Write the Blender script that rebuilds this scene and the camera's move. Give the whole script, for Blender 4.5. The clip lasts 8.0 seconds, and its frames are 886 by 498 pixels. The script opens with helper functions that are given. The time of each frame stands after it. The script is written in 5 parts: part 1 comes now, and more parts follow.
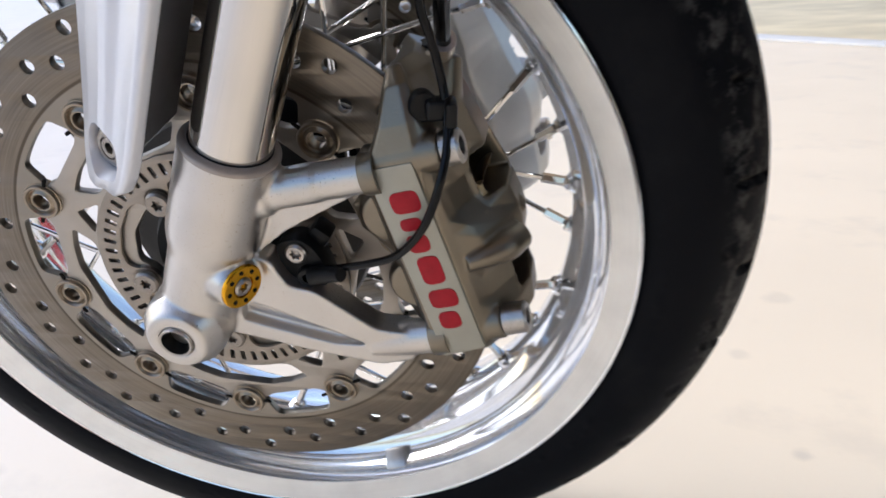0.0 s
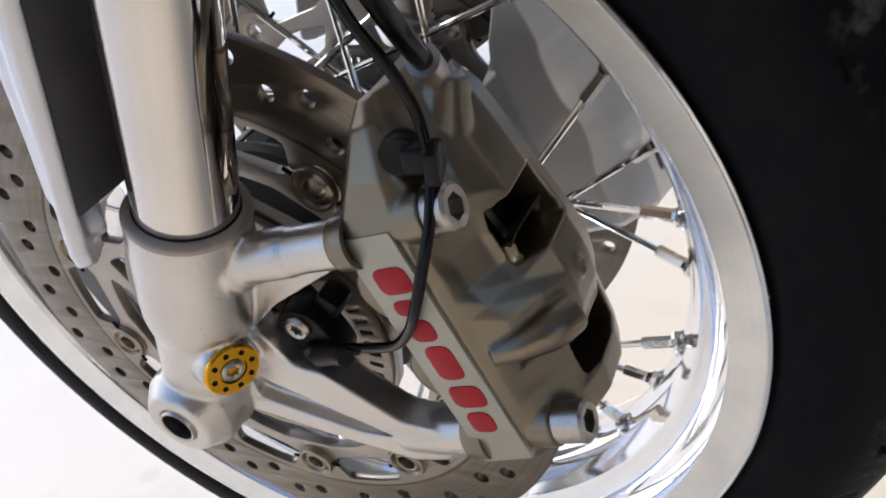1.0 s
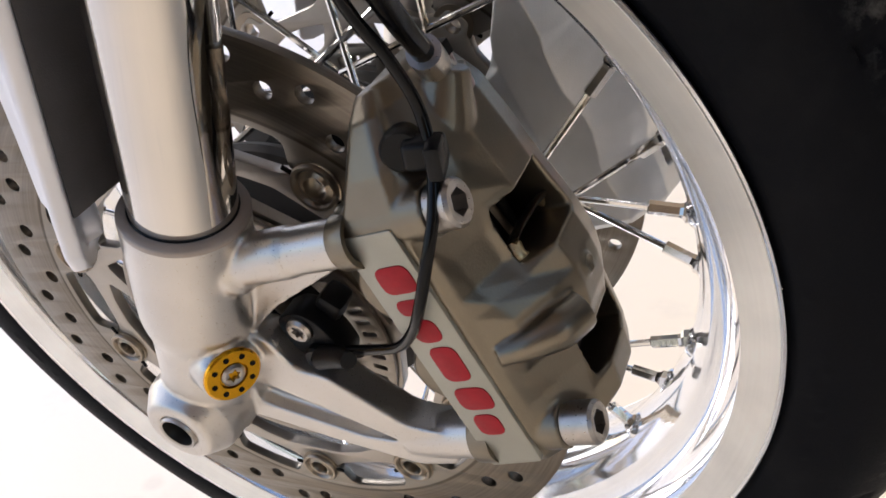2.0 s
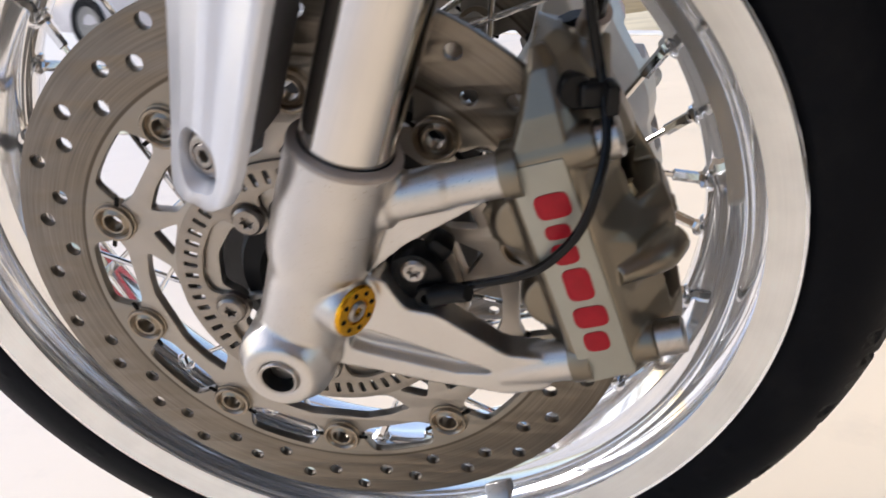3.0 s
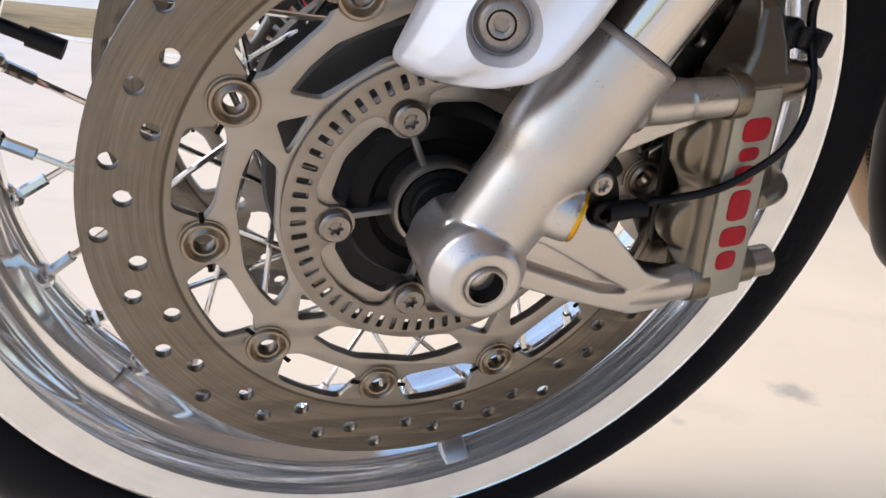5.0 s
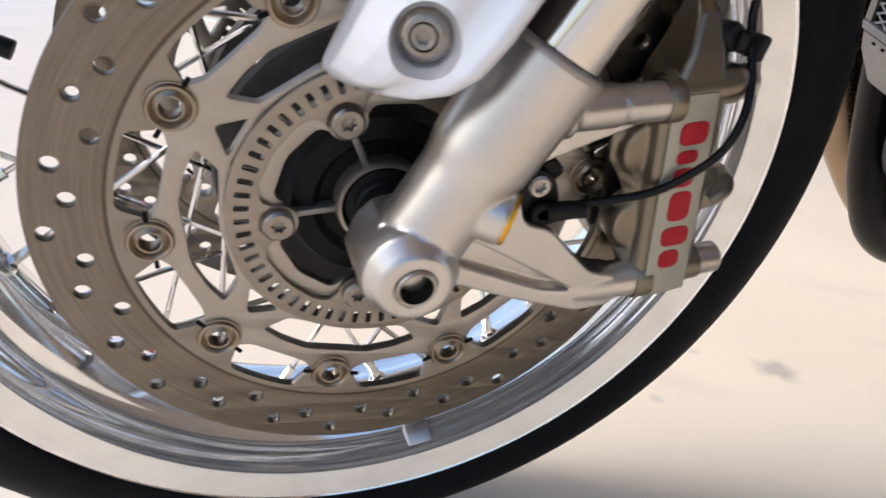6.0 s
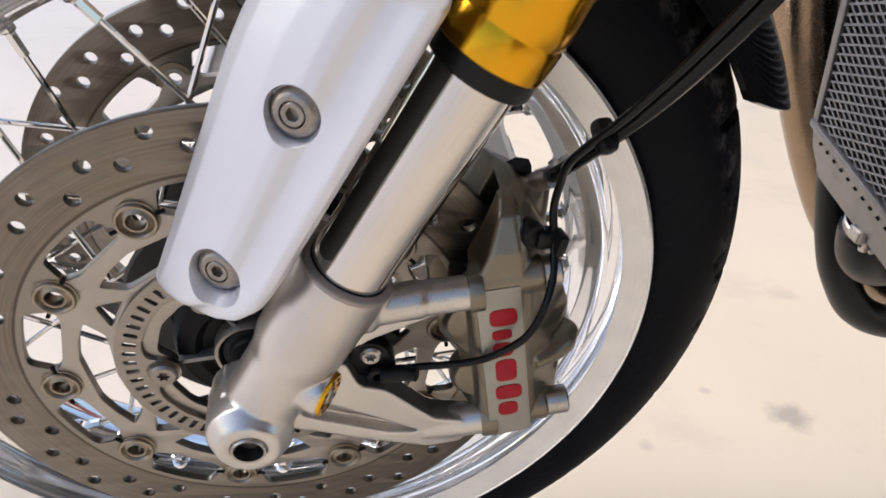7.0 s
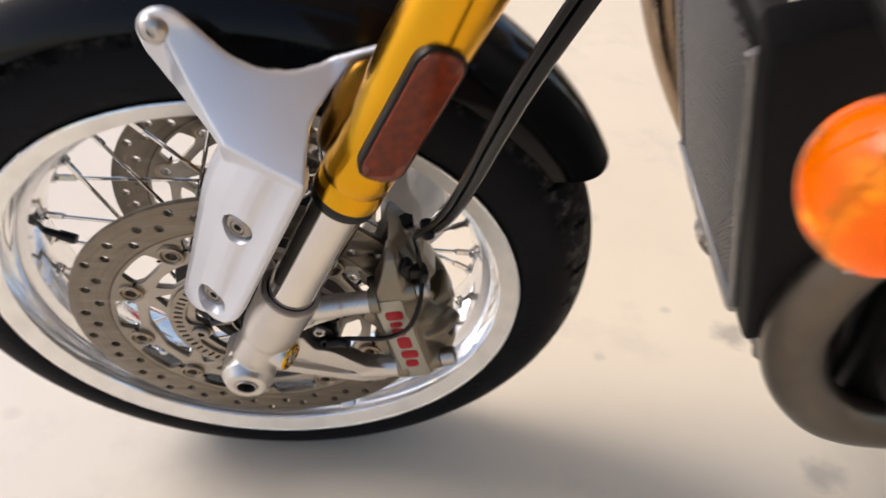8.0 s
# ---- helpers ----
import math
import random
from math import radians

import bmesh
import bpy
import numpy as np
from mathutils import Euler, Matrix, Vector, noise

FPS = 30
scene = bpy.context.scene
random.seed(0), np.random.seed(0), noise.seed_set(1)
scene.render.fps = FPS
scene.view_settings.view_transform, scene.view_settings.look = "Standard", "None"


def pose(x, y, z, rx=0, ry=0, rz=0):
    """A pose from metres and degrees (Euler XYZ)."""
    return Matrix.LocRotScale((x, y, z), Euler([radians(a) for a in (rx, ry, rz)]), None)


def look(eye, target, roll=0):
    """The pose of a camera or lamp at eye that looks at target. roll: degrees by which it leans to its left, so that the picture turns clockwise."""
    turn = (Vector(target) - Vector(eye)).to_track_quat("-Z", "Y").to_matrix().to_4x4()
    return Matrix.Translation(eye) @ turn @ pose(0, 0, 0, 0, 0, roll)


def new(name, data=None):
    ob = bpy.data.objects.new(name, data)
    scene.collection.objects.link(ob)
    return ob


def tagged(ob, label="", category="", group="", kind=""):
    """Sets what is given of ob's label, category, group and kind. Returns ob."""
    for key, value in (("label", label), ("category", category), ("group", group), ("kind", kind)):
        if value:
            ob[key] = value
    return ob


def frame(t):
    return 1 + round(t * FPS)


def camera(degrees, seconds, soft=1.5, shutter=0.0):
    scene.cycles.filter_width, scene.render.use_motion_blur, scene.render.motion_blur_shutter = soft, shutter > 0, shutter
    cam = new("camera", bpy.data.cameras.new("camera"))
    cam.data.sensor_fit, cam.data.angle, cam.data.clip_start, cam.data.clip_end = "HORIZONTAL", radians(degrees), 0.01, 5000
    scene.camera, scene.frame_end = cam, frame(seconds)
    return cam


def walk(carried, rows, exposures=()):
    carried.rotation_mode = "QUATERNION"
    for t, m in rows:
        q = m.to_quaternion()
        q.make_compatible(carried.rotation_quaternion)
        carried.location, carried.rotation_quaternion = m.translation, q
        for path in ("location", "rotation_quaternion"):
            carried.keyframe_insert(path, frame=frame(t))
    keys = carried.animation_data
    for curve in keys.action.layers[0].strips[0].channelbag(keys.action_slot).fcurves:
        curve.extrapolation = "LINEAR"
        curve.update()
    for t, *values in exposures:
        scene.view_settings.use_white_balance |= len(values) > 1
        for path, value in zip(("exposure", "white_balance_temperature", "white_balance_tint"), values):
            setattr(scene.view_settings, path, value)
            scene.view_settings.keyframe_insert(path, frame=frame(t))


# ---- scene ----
cam = camera(57.84, 8.0, soft=1.6, shutter=0.4)

# The motorcycle leans on its side stand: the wheel's own frame (x to the rear, y to its right side, z up in the wheel's plane)
BIKE = pose(0, 0, 0.2804, 15.0, 1.15, 0)
FRONT = BIKE @ pose(-0.0002, -0.0029, -0.0016, -0.34, 0.29, -0.11)      # fork, caliper and bodywork beside the wheel
FRONT_FAR = BIKE @ pose(-0.0002, 0.0029, -0.0016, 0.34, 0.29, 0.11)
MID = 0.075      # the wheel's middle plane, in the wheel's own frame
ROWS = [
    (0.0, 0.2088, -0.3522, 0.2637, 12.47, -34.57, -5.62),
    (0.2, 0.2212, -0.3077, 0.2510, 17.76, -35.18, -8.39),
    (0.5, 0.2448, -0.2470, 0.2443, 25.31, -35.08, -12.95),
    (0.8, 0.2596, -0.2275, 0.2385, 30.36, -34.53, -16.15),
    (1.0, 0.2670, -0.2200, 0.2309, 33.80, -34.14, -18.48),
    (1.2, 0.2683, -0.2118, 0.2207, 35.74, -33.96, -19.82),
    (2.3, 0.2551, -0.2240, 0.2297, 31.32, -33.60, -18.28),
    (2.5, 0.2319, -0.2532, 0.2385, 27.61, -33.65, -16.28),
    (2.8, 0.1867, -0.3001, 0.2456, 18.33, -33.46, -11.24),
    (3.0, 0.1448, -0.3159, 0.2375, 13.75, -33.50, -8.44),
    (3.2, 0.1045, -0.3362, 0.2395, 7.58, -33.37, -4.78),
    (3.5, 0.0459, -0.3543, 0.2274, -0.83, -32.81, 0.14),
    (3.8, -0.0115, -0.3501, 0.2048, -8.68, -31.30, 5.08),
    (4.0, -0.0493, -0.3335, 0.1952, -14.49, -31.05, 8.39),
    (4.2, -0.0878, -0.3241, 0.1810, -17.97, -29.70, 10.57),
    (4.5, -0.1327, -0.3110, 0.1675, -23.31, -29.09, 13.55),
    (4.7, -0.1421, -0.3144, 0.1657, -24.87, -28.55, 14.76),
    (5.8, -0.1321, -0.3224, 0.1842, -26.07, -30.24, 15.56),
    (6.0, -0.1116, -0.3254, 0.1944, -24.63, -31.58, 15.18),
    (6.2, -0.0778, -0.3325, 0.2090, -22.68, -32.09, 14.54),
    (6.5, -0.0324, -0.3224, 0.2613, -20.18, -34.17, 13.35),
    (6.8, 0.0008, -0.3247, 0.3174, -16.30, -36.13, 11.58),
    (7.0, 0.0177, -0.3292, 0.3433, -13.70, -37.82, 10.11),
    (7.2, 0.0382, -0.3258, 0.3600, -10.56, -39.68, 8.47),
    (7.5, 0.0804, -0.3225, 0.4031, -6.13, -42.62, 5.90),
    (7.8, 0.1161, -0.3664, 0.4979, -3.86, -47.24, 3.95),
    (8.0, 0.1304, -0.4227, 0.6025, -4.46, -49.54, 4.37),
]


def eye_pose(x, y, z, yaw, pitch, roll):
    return BIKE @ Matrix.Translation((x, y, z)) @ pose(0, 0, 0, 0, 0, yaw) @ pose(0, 0, 0, 90 + pitch) @ pose(0, 0, 0, 0, 0, roll)


EXPOSE = 0.56
walk(cam, [(t, eye_pose(*row)) for t, *row in ROWS],
     [(t, EXPOSE + d, kelvin, tint) for t, d, kelvin, tint in ((0.0, 0.0, 6050, 11), (0.5, -0.05, 6100, 11), (1.2, -0.06, 6050, 11), (2.4, 0.10, 6600, 14), (3.0, 0.0, 6400, 13), (3.8, -0.06, 6350, 13), (4.5, -0.03, 6350, 13), (6.0, 0.02, 6400, 13), (6.5, -0.03, 6350, 12), (7.5, -0.08, 6600, 14), (8.0, -0.13, 6850, 13))])

# ---------------------------------------------------------------- light
SUN_UP, SUN_FROM = 42.0, 284.0     # degrees above the ground, and compass bearing of the light
world = bpy.data.worlds.new("sky")
scene.world = world
world.use_nodes = True
wn = world.node_tree.nodes
sky = wn.new("ShaderNodeTexSky")
sky.sky_type = "NISHITA"
sky.sun_disc = False
sky.sun_elevation, sky.sun_rotation = radians(SUN_UP), radians(SUN_FROM)
sky.air_density, sky.dust_density, sky.ozone_density = 1.0, 2.0, 1.0
world.node_tree.links.new(sky.outputs[0], wn["Background"].inputs[0])
wn["Background"].inputs[1].default_value = 0.15

sun = new("sun", bpy.data.lights.new("sun", "SUN"))
sun.data.energy, sun.data.angle, sun.data.color = 1.4, radians(30), (0.97, 0.985, 1.0)
a, e = radians(SUN_FROM), radians(SUN_UP)
sun.matrix_world = look((math.sin(a) * math.cos(e) * 8, math.cos(a) * math.cos(e) * 8, math.sin(e) * 8), (0, 0, 0))


# ---------------------------------------------------------------- materials
def material(name, base, rough=0.5, metal=0.0, vary=0.08, scale=60.0, bump=0.0, bump_scale=900.0, rough_vary=0.1, coat=0.0, stain=None, spec=0.5):
    """A surface with variation at two scales and fine relief. stain: (colour, amount, scale)."""
    m = bpy.data.materials.new(name)
    m.use_nodes = True
    n, k = m.node_tree.nodes, m.node_tree.links
    b = n["Principled BSDF"]
    b.inputs["Metallic"].default_value = metal
    b.inputs["Coat Weight"].default_value = coat
    b.inputs["Specular IOR Level"].default_value = spec
    b.inputs["Coat Roughness"].default_value = 0.08
    co = n.new("ShaderNodeTexCoord")
    big, fine = n.new("ShaderNodeTexNoise"), n.new("ShaderNodeTexNoise")
    for t, s, d in ((big, scale, 4.0), (fine, bump_scale, 3.0)):
        t.inputs["Scale"].default_value, t.inputs["Detail"].default_value = s, d
        k.new(co.outputs["Object"], t.inputs["Vector"])
    ramp = n.new("ShaderNodeMapRange")
    ramp.inputs["From Min"].default_value, ramp.inputs["From Max"].default_value = 0.3, 0.7
    ramp.inputs["To Min"].default_value, ramp.inputs["To Max"].default_value = 1 - vary, 1 + vary
    k.new(big.outputs["Fac"], ramp.inputs["Value"])
    mul = n.new("ShaderNodeVectorMath")
    mul.operation = "SCALE"
    mul.inputs[0].default_value = base
    k.new(ramp.outputs[0], mul.inputs["Scale"])
    colour = mul.outputs[0]
    if stain:
        st, edge, mix = n.new("ShaderNodeTexNoise"), n.new("ShaderNodeMapRange"), n.new("ShaderNodeMix")
        st.inputs["Scale"].default_value, st.inputs["Detail"].default_value, st.inputs["Roughness"].default_value = stain[2], 6.0, 0.65
        k.new(co.outputs["Object"], st.inputs["Vector"])
        edge.inputs["From Min"].default_value, edge.inputs["From Max"].default_value = 0.55, 0.75
        edge.inputs["To Max"].default_value = stain[1]
        k.new(st.outputs["Fac"], edge.inputs["Value"])
        mix.data_type = "RGBA"
        k.new(edge.outputs[0], mix.inputs["Factor"])
        k.new(colour, mix.inputs["A"])
        mix.inputs["B"].default_value = (*stain[0], 1)
        colour = mix.outputs["Result"]
    k.new(colour, b.inputs["Base Color"])
    rr = n.new("ShaderNodeMapRange")
    rr.inputs["From Min"].default_value, rr.inputs["From Max"].default_value = 0.3, 0.7
    rr.inputs["To Min"].default_value, rr.inputs["To Max"].default_value = max(0.02, rough * (1 - rough_vary)), min(1.0, rough * (1 + rough_vary))
    k.new(fine.outputs["Fac"], rr.inputs["Value"])
    k.new(rr.outputs[0], b.inputs["Roughness"])
    if bump:
        bp = n.new("ShaderNodeBump")
        bp.inputs["Strength"].default_value, bp.inputs["Distance"].default_value = bump, 0.0004
        k.new(fine.outputs["Fac"], bp.inputs["Height"])
        k.new(bp.outputs[0], b.inputs["Normal"])
    return m


def turned(name, base, rough, bump, per_metre, streak=0.25, bump_distance=0.0002):
    """Metal with fine rings round the wheel's axle, as turning, polishing or braking leaves them."""
    m = material(name, base, rough, 1.0, 0.06, 40.0, 0.0)
    n, k = m.node_tree.nodes, m.node_tree.links
    b = n["Principled BSDF"]
    co, sep, xx, zz, add, root, comb = (n.new("ShaderNodeTexCoord"), n.new("ShaderNodeSeparateXYZ"), n.new("ShaderNodeMath"), n.new("ShaderNodeMath"),
                                        n.new("ShaderNodeMath"), n.new("ShaderNodeMath"), n.new("ShaderNodeCombineXYZ"))
    k.new(co.outputs["Object"], sep.inputs[0])
    for node, out in ((xx, "X"), (zz, "Z")):
        node.operation = "MULTIPLY"
        k.new(sep.outputs[out], node.inputs[0])
        k.new(sep.outputs[out], node.inputs[1])
    k.new(xx.outputs[0], add.inputs[0])
    k.new(zz.outputs[0], add.inputs[1])
    root.operation = "SQRT"
    k.new(add.outputs[0], root.inputs[0])
    soft = n.new("ShaderNodeVectorMath")
    soft.operation = "SCALE"
    soft.inputs["Scale"].default_value = 0.03
    k.new(co.outputs["Object"], soft.inputs[0])
    k.new(root.outputs[0], comb.inputs[0])
    k.new(sep.outputs["Y"], comb.inputs[1])
    plus = n.new("ShaderNodeVectorMath")
    k.new(comb.outputs[0], plus.inputs[0])
    k.new(soft.outputs[0], plus.inputs[1])
    rings = n.new("ShaderNodeTexNoise")
    rings.inputs["Scale"].default_value, rings.inputs["Detail"].default_value = per_metre, 5.0
    k.new(plus.outputs[0], rings.inputs["Vector"])
    bp = n.new("ShaderNodeBump")
    bp.inputs["Strength"].default_value, bp.inputs["Distance"].default_value = bump, bump_distance
    k.new(rings.outputs["Fac"], bp.inputs["Height"])
    k.new(bp.outputs[0], b.inputs["Normal"])
    shade = n.new("ShaderNodeMapRange")
    shade.inputs["From Min"].default_value, shade.inputs["From Max"].default_value = 0.3, 0.7
    shade.inputs["To Min"].default_value, shade.inputs["To Max"].default_value = 1 - streak, 1 + streak
    k.new(rings.outputs["Fac"], shade.inputs["Value"])
    old = b.inputs["Base Color"].links[0].from_socket
    mul = n.new("ShaderNodeVectorMath")
    mul.operation = "SCALE"
    k.new(old, mul.inputs[0])
    k.new(shade.outputs[0], mul.inputs["Scale"])
    k.new(mul.outputs[0], b.inputs["Base Color"])
    return m


M_CAST = material("cast_silver_paint", (0.60, 0.572, 0.54), 0.30, 0.95, 0.05, 30, 0.16, 1300)
M_CHROME = material("chrome", (0.78, 0.76, 0.73), 0.07, 1.0, 0.03, 20, 0.0, 600, 0.4)
M_TUBE = material("hard_chromed_tube", (0.68, 0.65, 0.61), 0.07, 1.0, 0.04, 20, 0.0, 600, 0.4)
M_RIM = turned("polished_rim", (0.95, 0.96, 0.98), 0.08, 0.05, 500, 0.05)
M_STEEL = turned("worn_rotor_steel", (0.203, 0.176, 0.143), 0.33, 0.16, 900, 0.17)
M_FLANGE = turned("satin_rim_flange", (0.97, 0.95, 0.90), 0.40, 0.0, 700, 0.02)
tangent = M_STEEL.node_tree.nodes.new("ShaderNodeTangent")
tangent.direction_type, tangent.axis = "RADIAL", "Y"
M_STEEL.node_tree.links.new(tangent.outputs[0], M_STEEL.node_tree.nodes["Principled BSDF"].inputs["Tangent"])
M_STEEL.node_tree.nodes["Principled BSDF"].inputs["Anisotropic"].default_value = 0.55
M_FLANGE.node_tree.nodes["Principled BSDF"].inputs["Metallic"].default_value = 0.6
M_RIM.node_tree.nodes["Principled BSDF"].inputs["Metallic"].default_value = 0.82
M_LIP = material("seal_lip_metal", (0.36, 0.31, 0.275), 0.4, 0.35, 0.06, 60, 0.1)
M_CARRIER = material("anodised_carrier", (0.42, 0.385, 0.34), 0.42, 0.95, 0.05, 60, 0.1, 1800)
M_BOBBIN = material("bobbin_steel", (0.32, 0.27, 0.21), 0.31, 1.0, 0.05, 150)
M_BOLT = material("bolt_steel", (0.46, 0.43, 0.40), 0.3, 1.0, 0.12, 200)
M_RING = material("sensor_ring_steel", (0.32, 0.285, 0.245), 0.38, 0.95, 0.08, 70, 0.15, 1500)
M_HEAD = material("plated_bolt", (0.30, 0.27, 0.24), 0.3, 1.0, 0.12, 200)
M_HOLE = material("dark_recess", (0.008, 0.007, 0.006), 0.7, 0.0, 0.2, 200, spec=0.08)
M_CALIPER = material("anodised_caliper", (0.225, 0.196, 0.152), 0.33, 0.97, 0.07, 45, 0.2, 1100)
M_STRIPE = material("machined_caliper_face", (0.37, 0.365, 0.315), 0.46, 0.75, 0.04, 60, 0.15, 1800)
M_FAR_CAL = material("grey_caliper", (0.56, 0.56, 0.55), 0.36, 0.55, 0.06, 45, 0.25, 1400)
M_RED = material("red_paint", (0.36, 0.006, 0.016), 0.45, 0.0, 0.1, 200, spec=0.25)
M_HUB = material("black_hub", (0.0065, 0.0063, 0.0063), 0.4, 0.0, 0.15, 60, 0.25, spec=0.13)
M_GREY = material("grey_hub_metal", (0.24, 0.235, 0.23), 0.42, 0.8, 0.1, 60, 0.2)
M_DARKMETAL = material("dark_grey_metal", (0.075, 0.072, 0.070), 0.45, 0.6, 0.1, 60, 0.2, spec=0.2)
M_SPACER = material("blackened_steel", (0.013, 0.013, 0.013), 0.45, 0.2, 0.1, 60, 0.2, spec=0.2)
M_SPINE = material("dark_grey_plastic", (0.05, 0.048, 0.05), 0.5, 0.0, 0.12, 60, 0.2, 1500, spec=0.3)
M_MATTE = material("matte_black_plastic", (0.006, 0.006, 0.0065), 0.6, 0.0, 0.15, 120, 0.2, 1500, spec=0.1)
M_PLASTIC = material("black_plastic", (0.0055, 0.0055, 0.006), 0.36, 0.0, 0.15, 120, 0.2, 1500, spec=0.22)
M_HOSE = material("black_hose", (0.004, 0.004, 0.0045), 0.13, 0.0, 0.15, 120, 0.05, spec=0.2)
M_GLOSS = material("gloss_black_paint", (0.004, 0.004, 0.0045), 0.10, 0.0, 0.1, 30, 0.0, 300, 0.2, 0.0, None, 0.2)
M_TYRE = material("tyre_rubber", (0.0056, 0.0060, 0.0078), 0.62, 0.0, 0.12, 25, 0.3, 1600, 0.1, 0.0, ((0.035, 0.033, 0.031), 0.22, 14), 0.09)
M_WHITE = material("silver_white_paint", (0.67, 0.68, 0.72), 0.36, 0.6, 0.02, 20, 0.05, 1500, 0.1, 0.15)
M_GOLD = material("gold_anodised", (0.74, 0.37, 0.018), 0.22, 1.0, 0.05, 25, 0.04, 900)
# darker copy of the gold: the lug's shade and black reflections in its colour
M_GOLD_SHADED = material("dark_bronze_anodised", (0.16, 0.075, 0.010), 0.30, 1.0, 0.10, 25, 0.04, 900)
M_LENS = material("orange_lens", (1.0, 0.29, 0.002), 0.07, 0.0, 0.06, 60, 0.0, 300, 0.2, 0.0)
M_LENS.node_tree.nodes["Principled BSDF"].inputs["Transmission Weight"].default_value = 0.72
M_LENS.node_tree.nodes["Principled BSDF"].inputs["IOR"].default_value = 1.30
M_BOWL = material("lamp_reflector", (0.95, 0.90, 0.80), 0.12, 1.0, 0.03, 40)
M_REFLECT = material("amber_reflector", (0.19, 0.020, 0.002), 0.13, 0.0, 0.35, 180, 0.6, 500, spec=0.5)
M_RADIATOR = material("radiator_black", (0.03, 0.03, 0.032), 0.42, 0.5, 0.1, 100)
M_MESH = material("guard_mesh_metal", (0.22, 0.22, 0.23), 0.38, 0.9, 0.1, 100)
M_PIPE = material("brushed_exhaust", (0.30, 0.22, 0.155), 0.26, 1.0, 0.08, 25, 0.05, 700)
M_DULL = material("dull_exhaust", (0.16, 0.135, 0.11), 0.34, 0.9, 0.15, 18, 0.08, 700)
M_PAD = material("brake_pad_plate", (0.03, 0.027, 0.024), 0.45, 0.8, 0.12, 120, 0.2)
M_BRASS = material("brass_clip", (0.66, 0.55, 0.34), 0.3, 1.0, 0.1, 120)
M_CONCRETE = material("pale_concrete", (0.83, 0.725, 0.58), 0.62, 0.0, 0.035, 2.2, 0.25, 220, 0.1, 0.0, ((0.50, 0.45, 0.39), 0.30, 5.0))


def from_axle(m):
    """The distance from the wheel's axle, as a socket."""
    n, k = m.node_tree.nodes, m.node_tree.links
    co, flat, size = n.new("ShaderNodeTexCoord"), n.new("ShaderNodeVectorMath"), n.new("ShaderNodeVectorMath")
    flat.operation, size.operation = "MULTIPLY", "LENGTH"
    flat.inputs[1].default_value = (1, 0, 1)
    k.new(co.outputs["Object"], flat.inputs[0])
    k.new(flat.outputs[0], size.inputs[0])
    return size.outputs["Value"]


def band(m, lo, hi, inside, mask_scale=0.0):
    """Another base colour beyond a radius, or scuffs of it where mask_scale is given."""
    n, k = m.node_tree.nodes, m.node_tree.links
    b = n["Principled BSDF"]
    edge, mix = n.new("ShaderNodeMapRange"), n.new("ShaderNodeMix")
    edge.inputs["From Min"].default_value, edge.inputs["From Max"].default_value = lo, hi
    k.new(from_axle(m), edge.inputs["Value"])
    fac = edge.outputs[0]
    if mask_scale:
        co, noise, cut, both = n.new("ShaderNodeTexCoord"), n.new("ShaderNodeTexNoise"), n.new("ShaderNodeMapRange"), n.new("ShaderNodeMath")
        noise.inputs["Scale"].default_value, noise.inputs["Detail"].default_value, noise.inputs["Roughness"].default_value = mask_scale, 6.0, 0.7
        k.new(co.outputs["Object"], noise.inputs["Vector"])
        cut.inputs["From Min"].default_value, cut.inputs["From Max"].default_value, cut.inputs["To Max"].default_value = 0.50, 0.66, 0.85
        k.new(noise.outputs["Fac"], cut.inputs["Value"])
        both.operation = "MULTIPLY"
        k.new(fac, both.inputs[0])
        k.new(cut.outputs[0], both.inputs[1])
        fac = both.outputs[0]
    mix.data_type = "RGBA"
    k.new(fac, mix.inputs["Factor"])
    k.new(b.inputs["Base Color"].links[0].from_socket, mix.inputs["A"])
    mix.inputs["B"].default_value = (*inside, 1)
    k.new(mix.outputs["Result"], b.inputs["Base Color"])


band(M_STEEL, 0.1275, 0.1267, (0.10, 0.085, 0.066))
band(M_STEEL, 0.1258, 0.1250, (0.28, 0.255, 0.22))
band(M_TYRE, 0.280, 0.290, (0.10, 0.096, 0.09), 75.0)


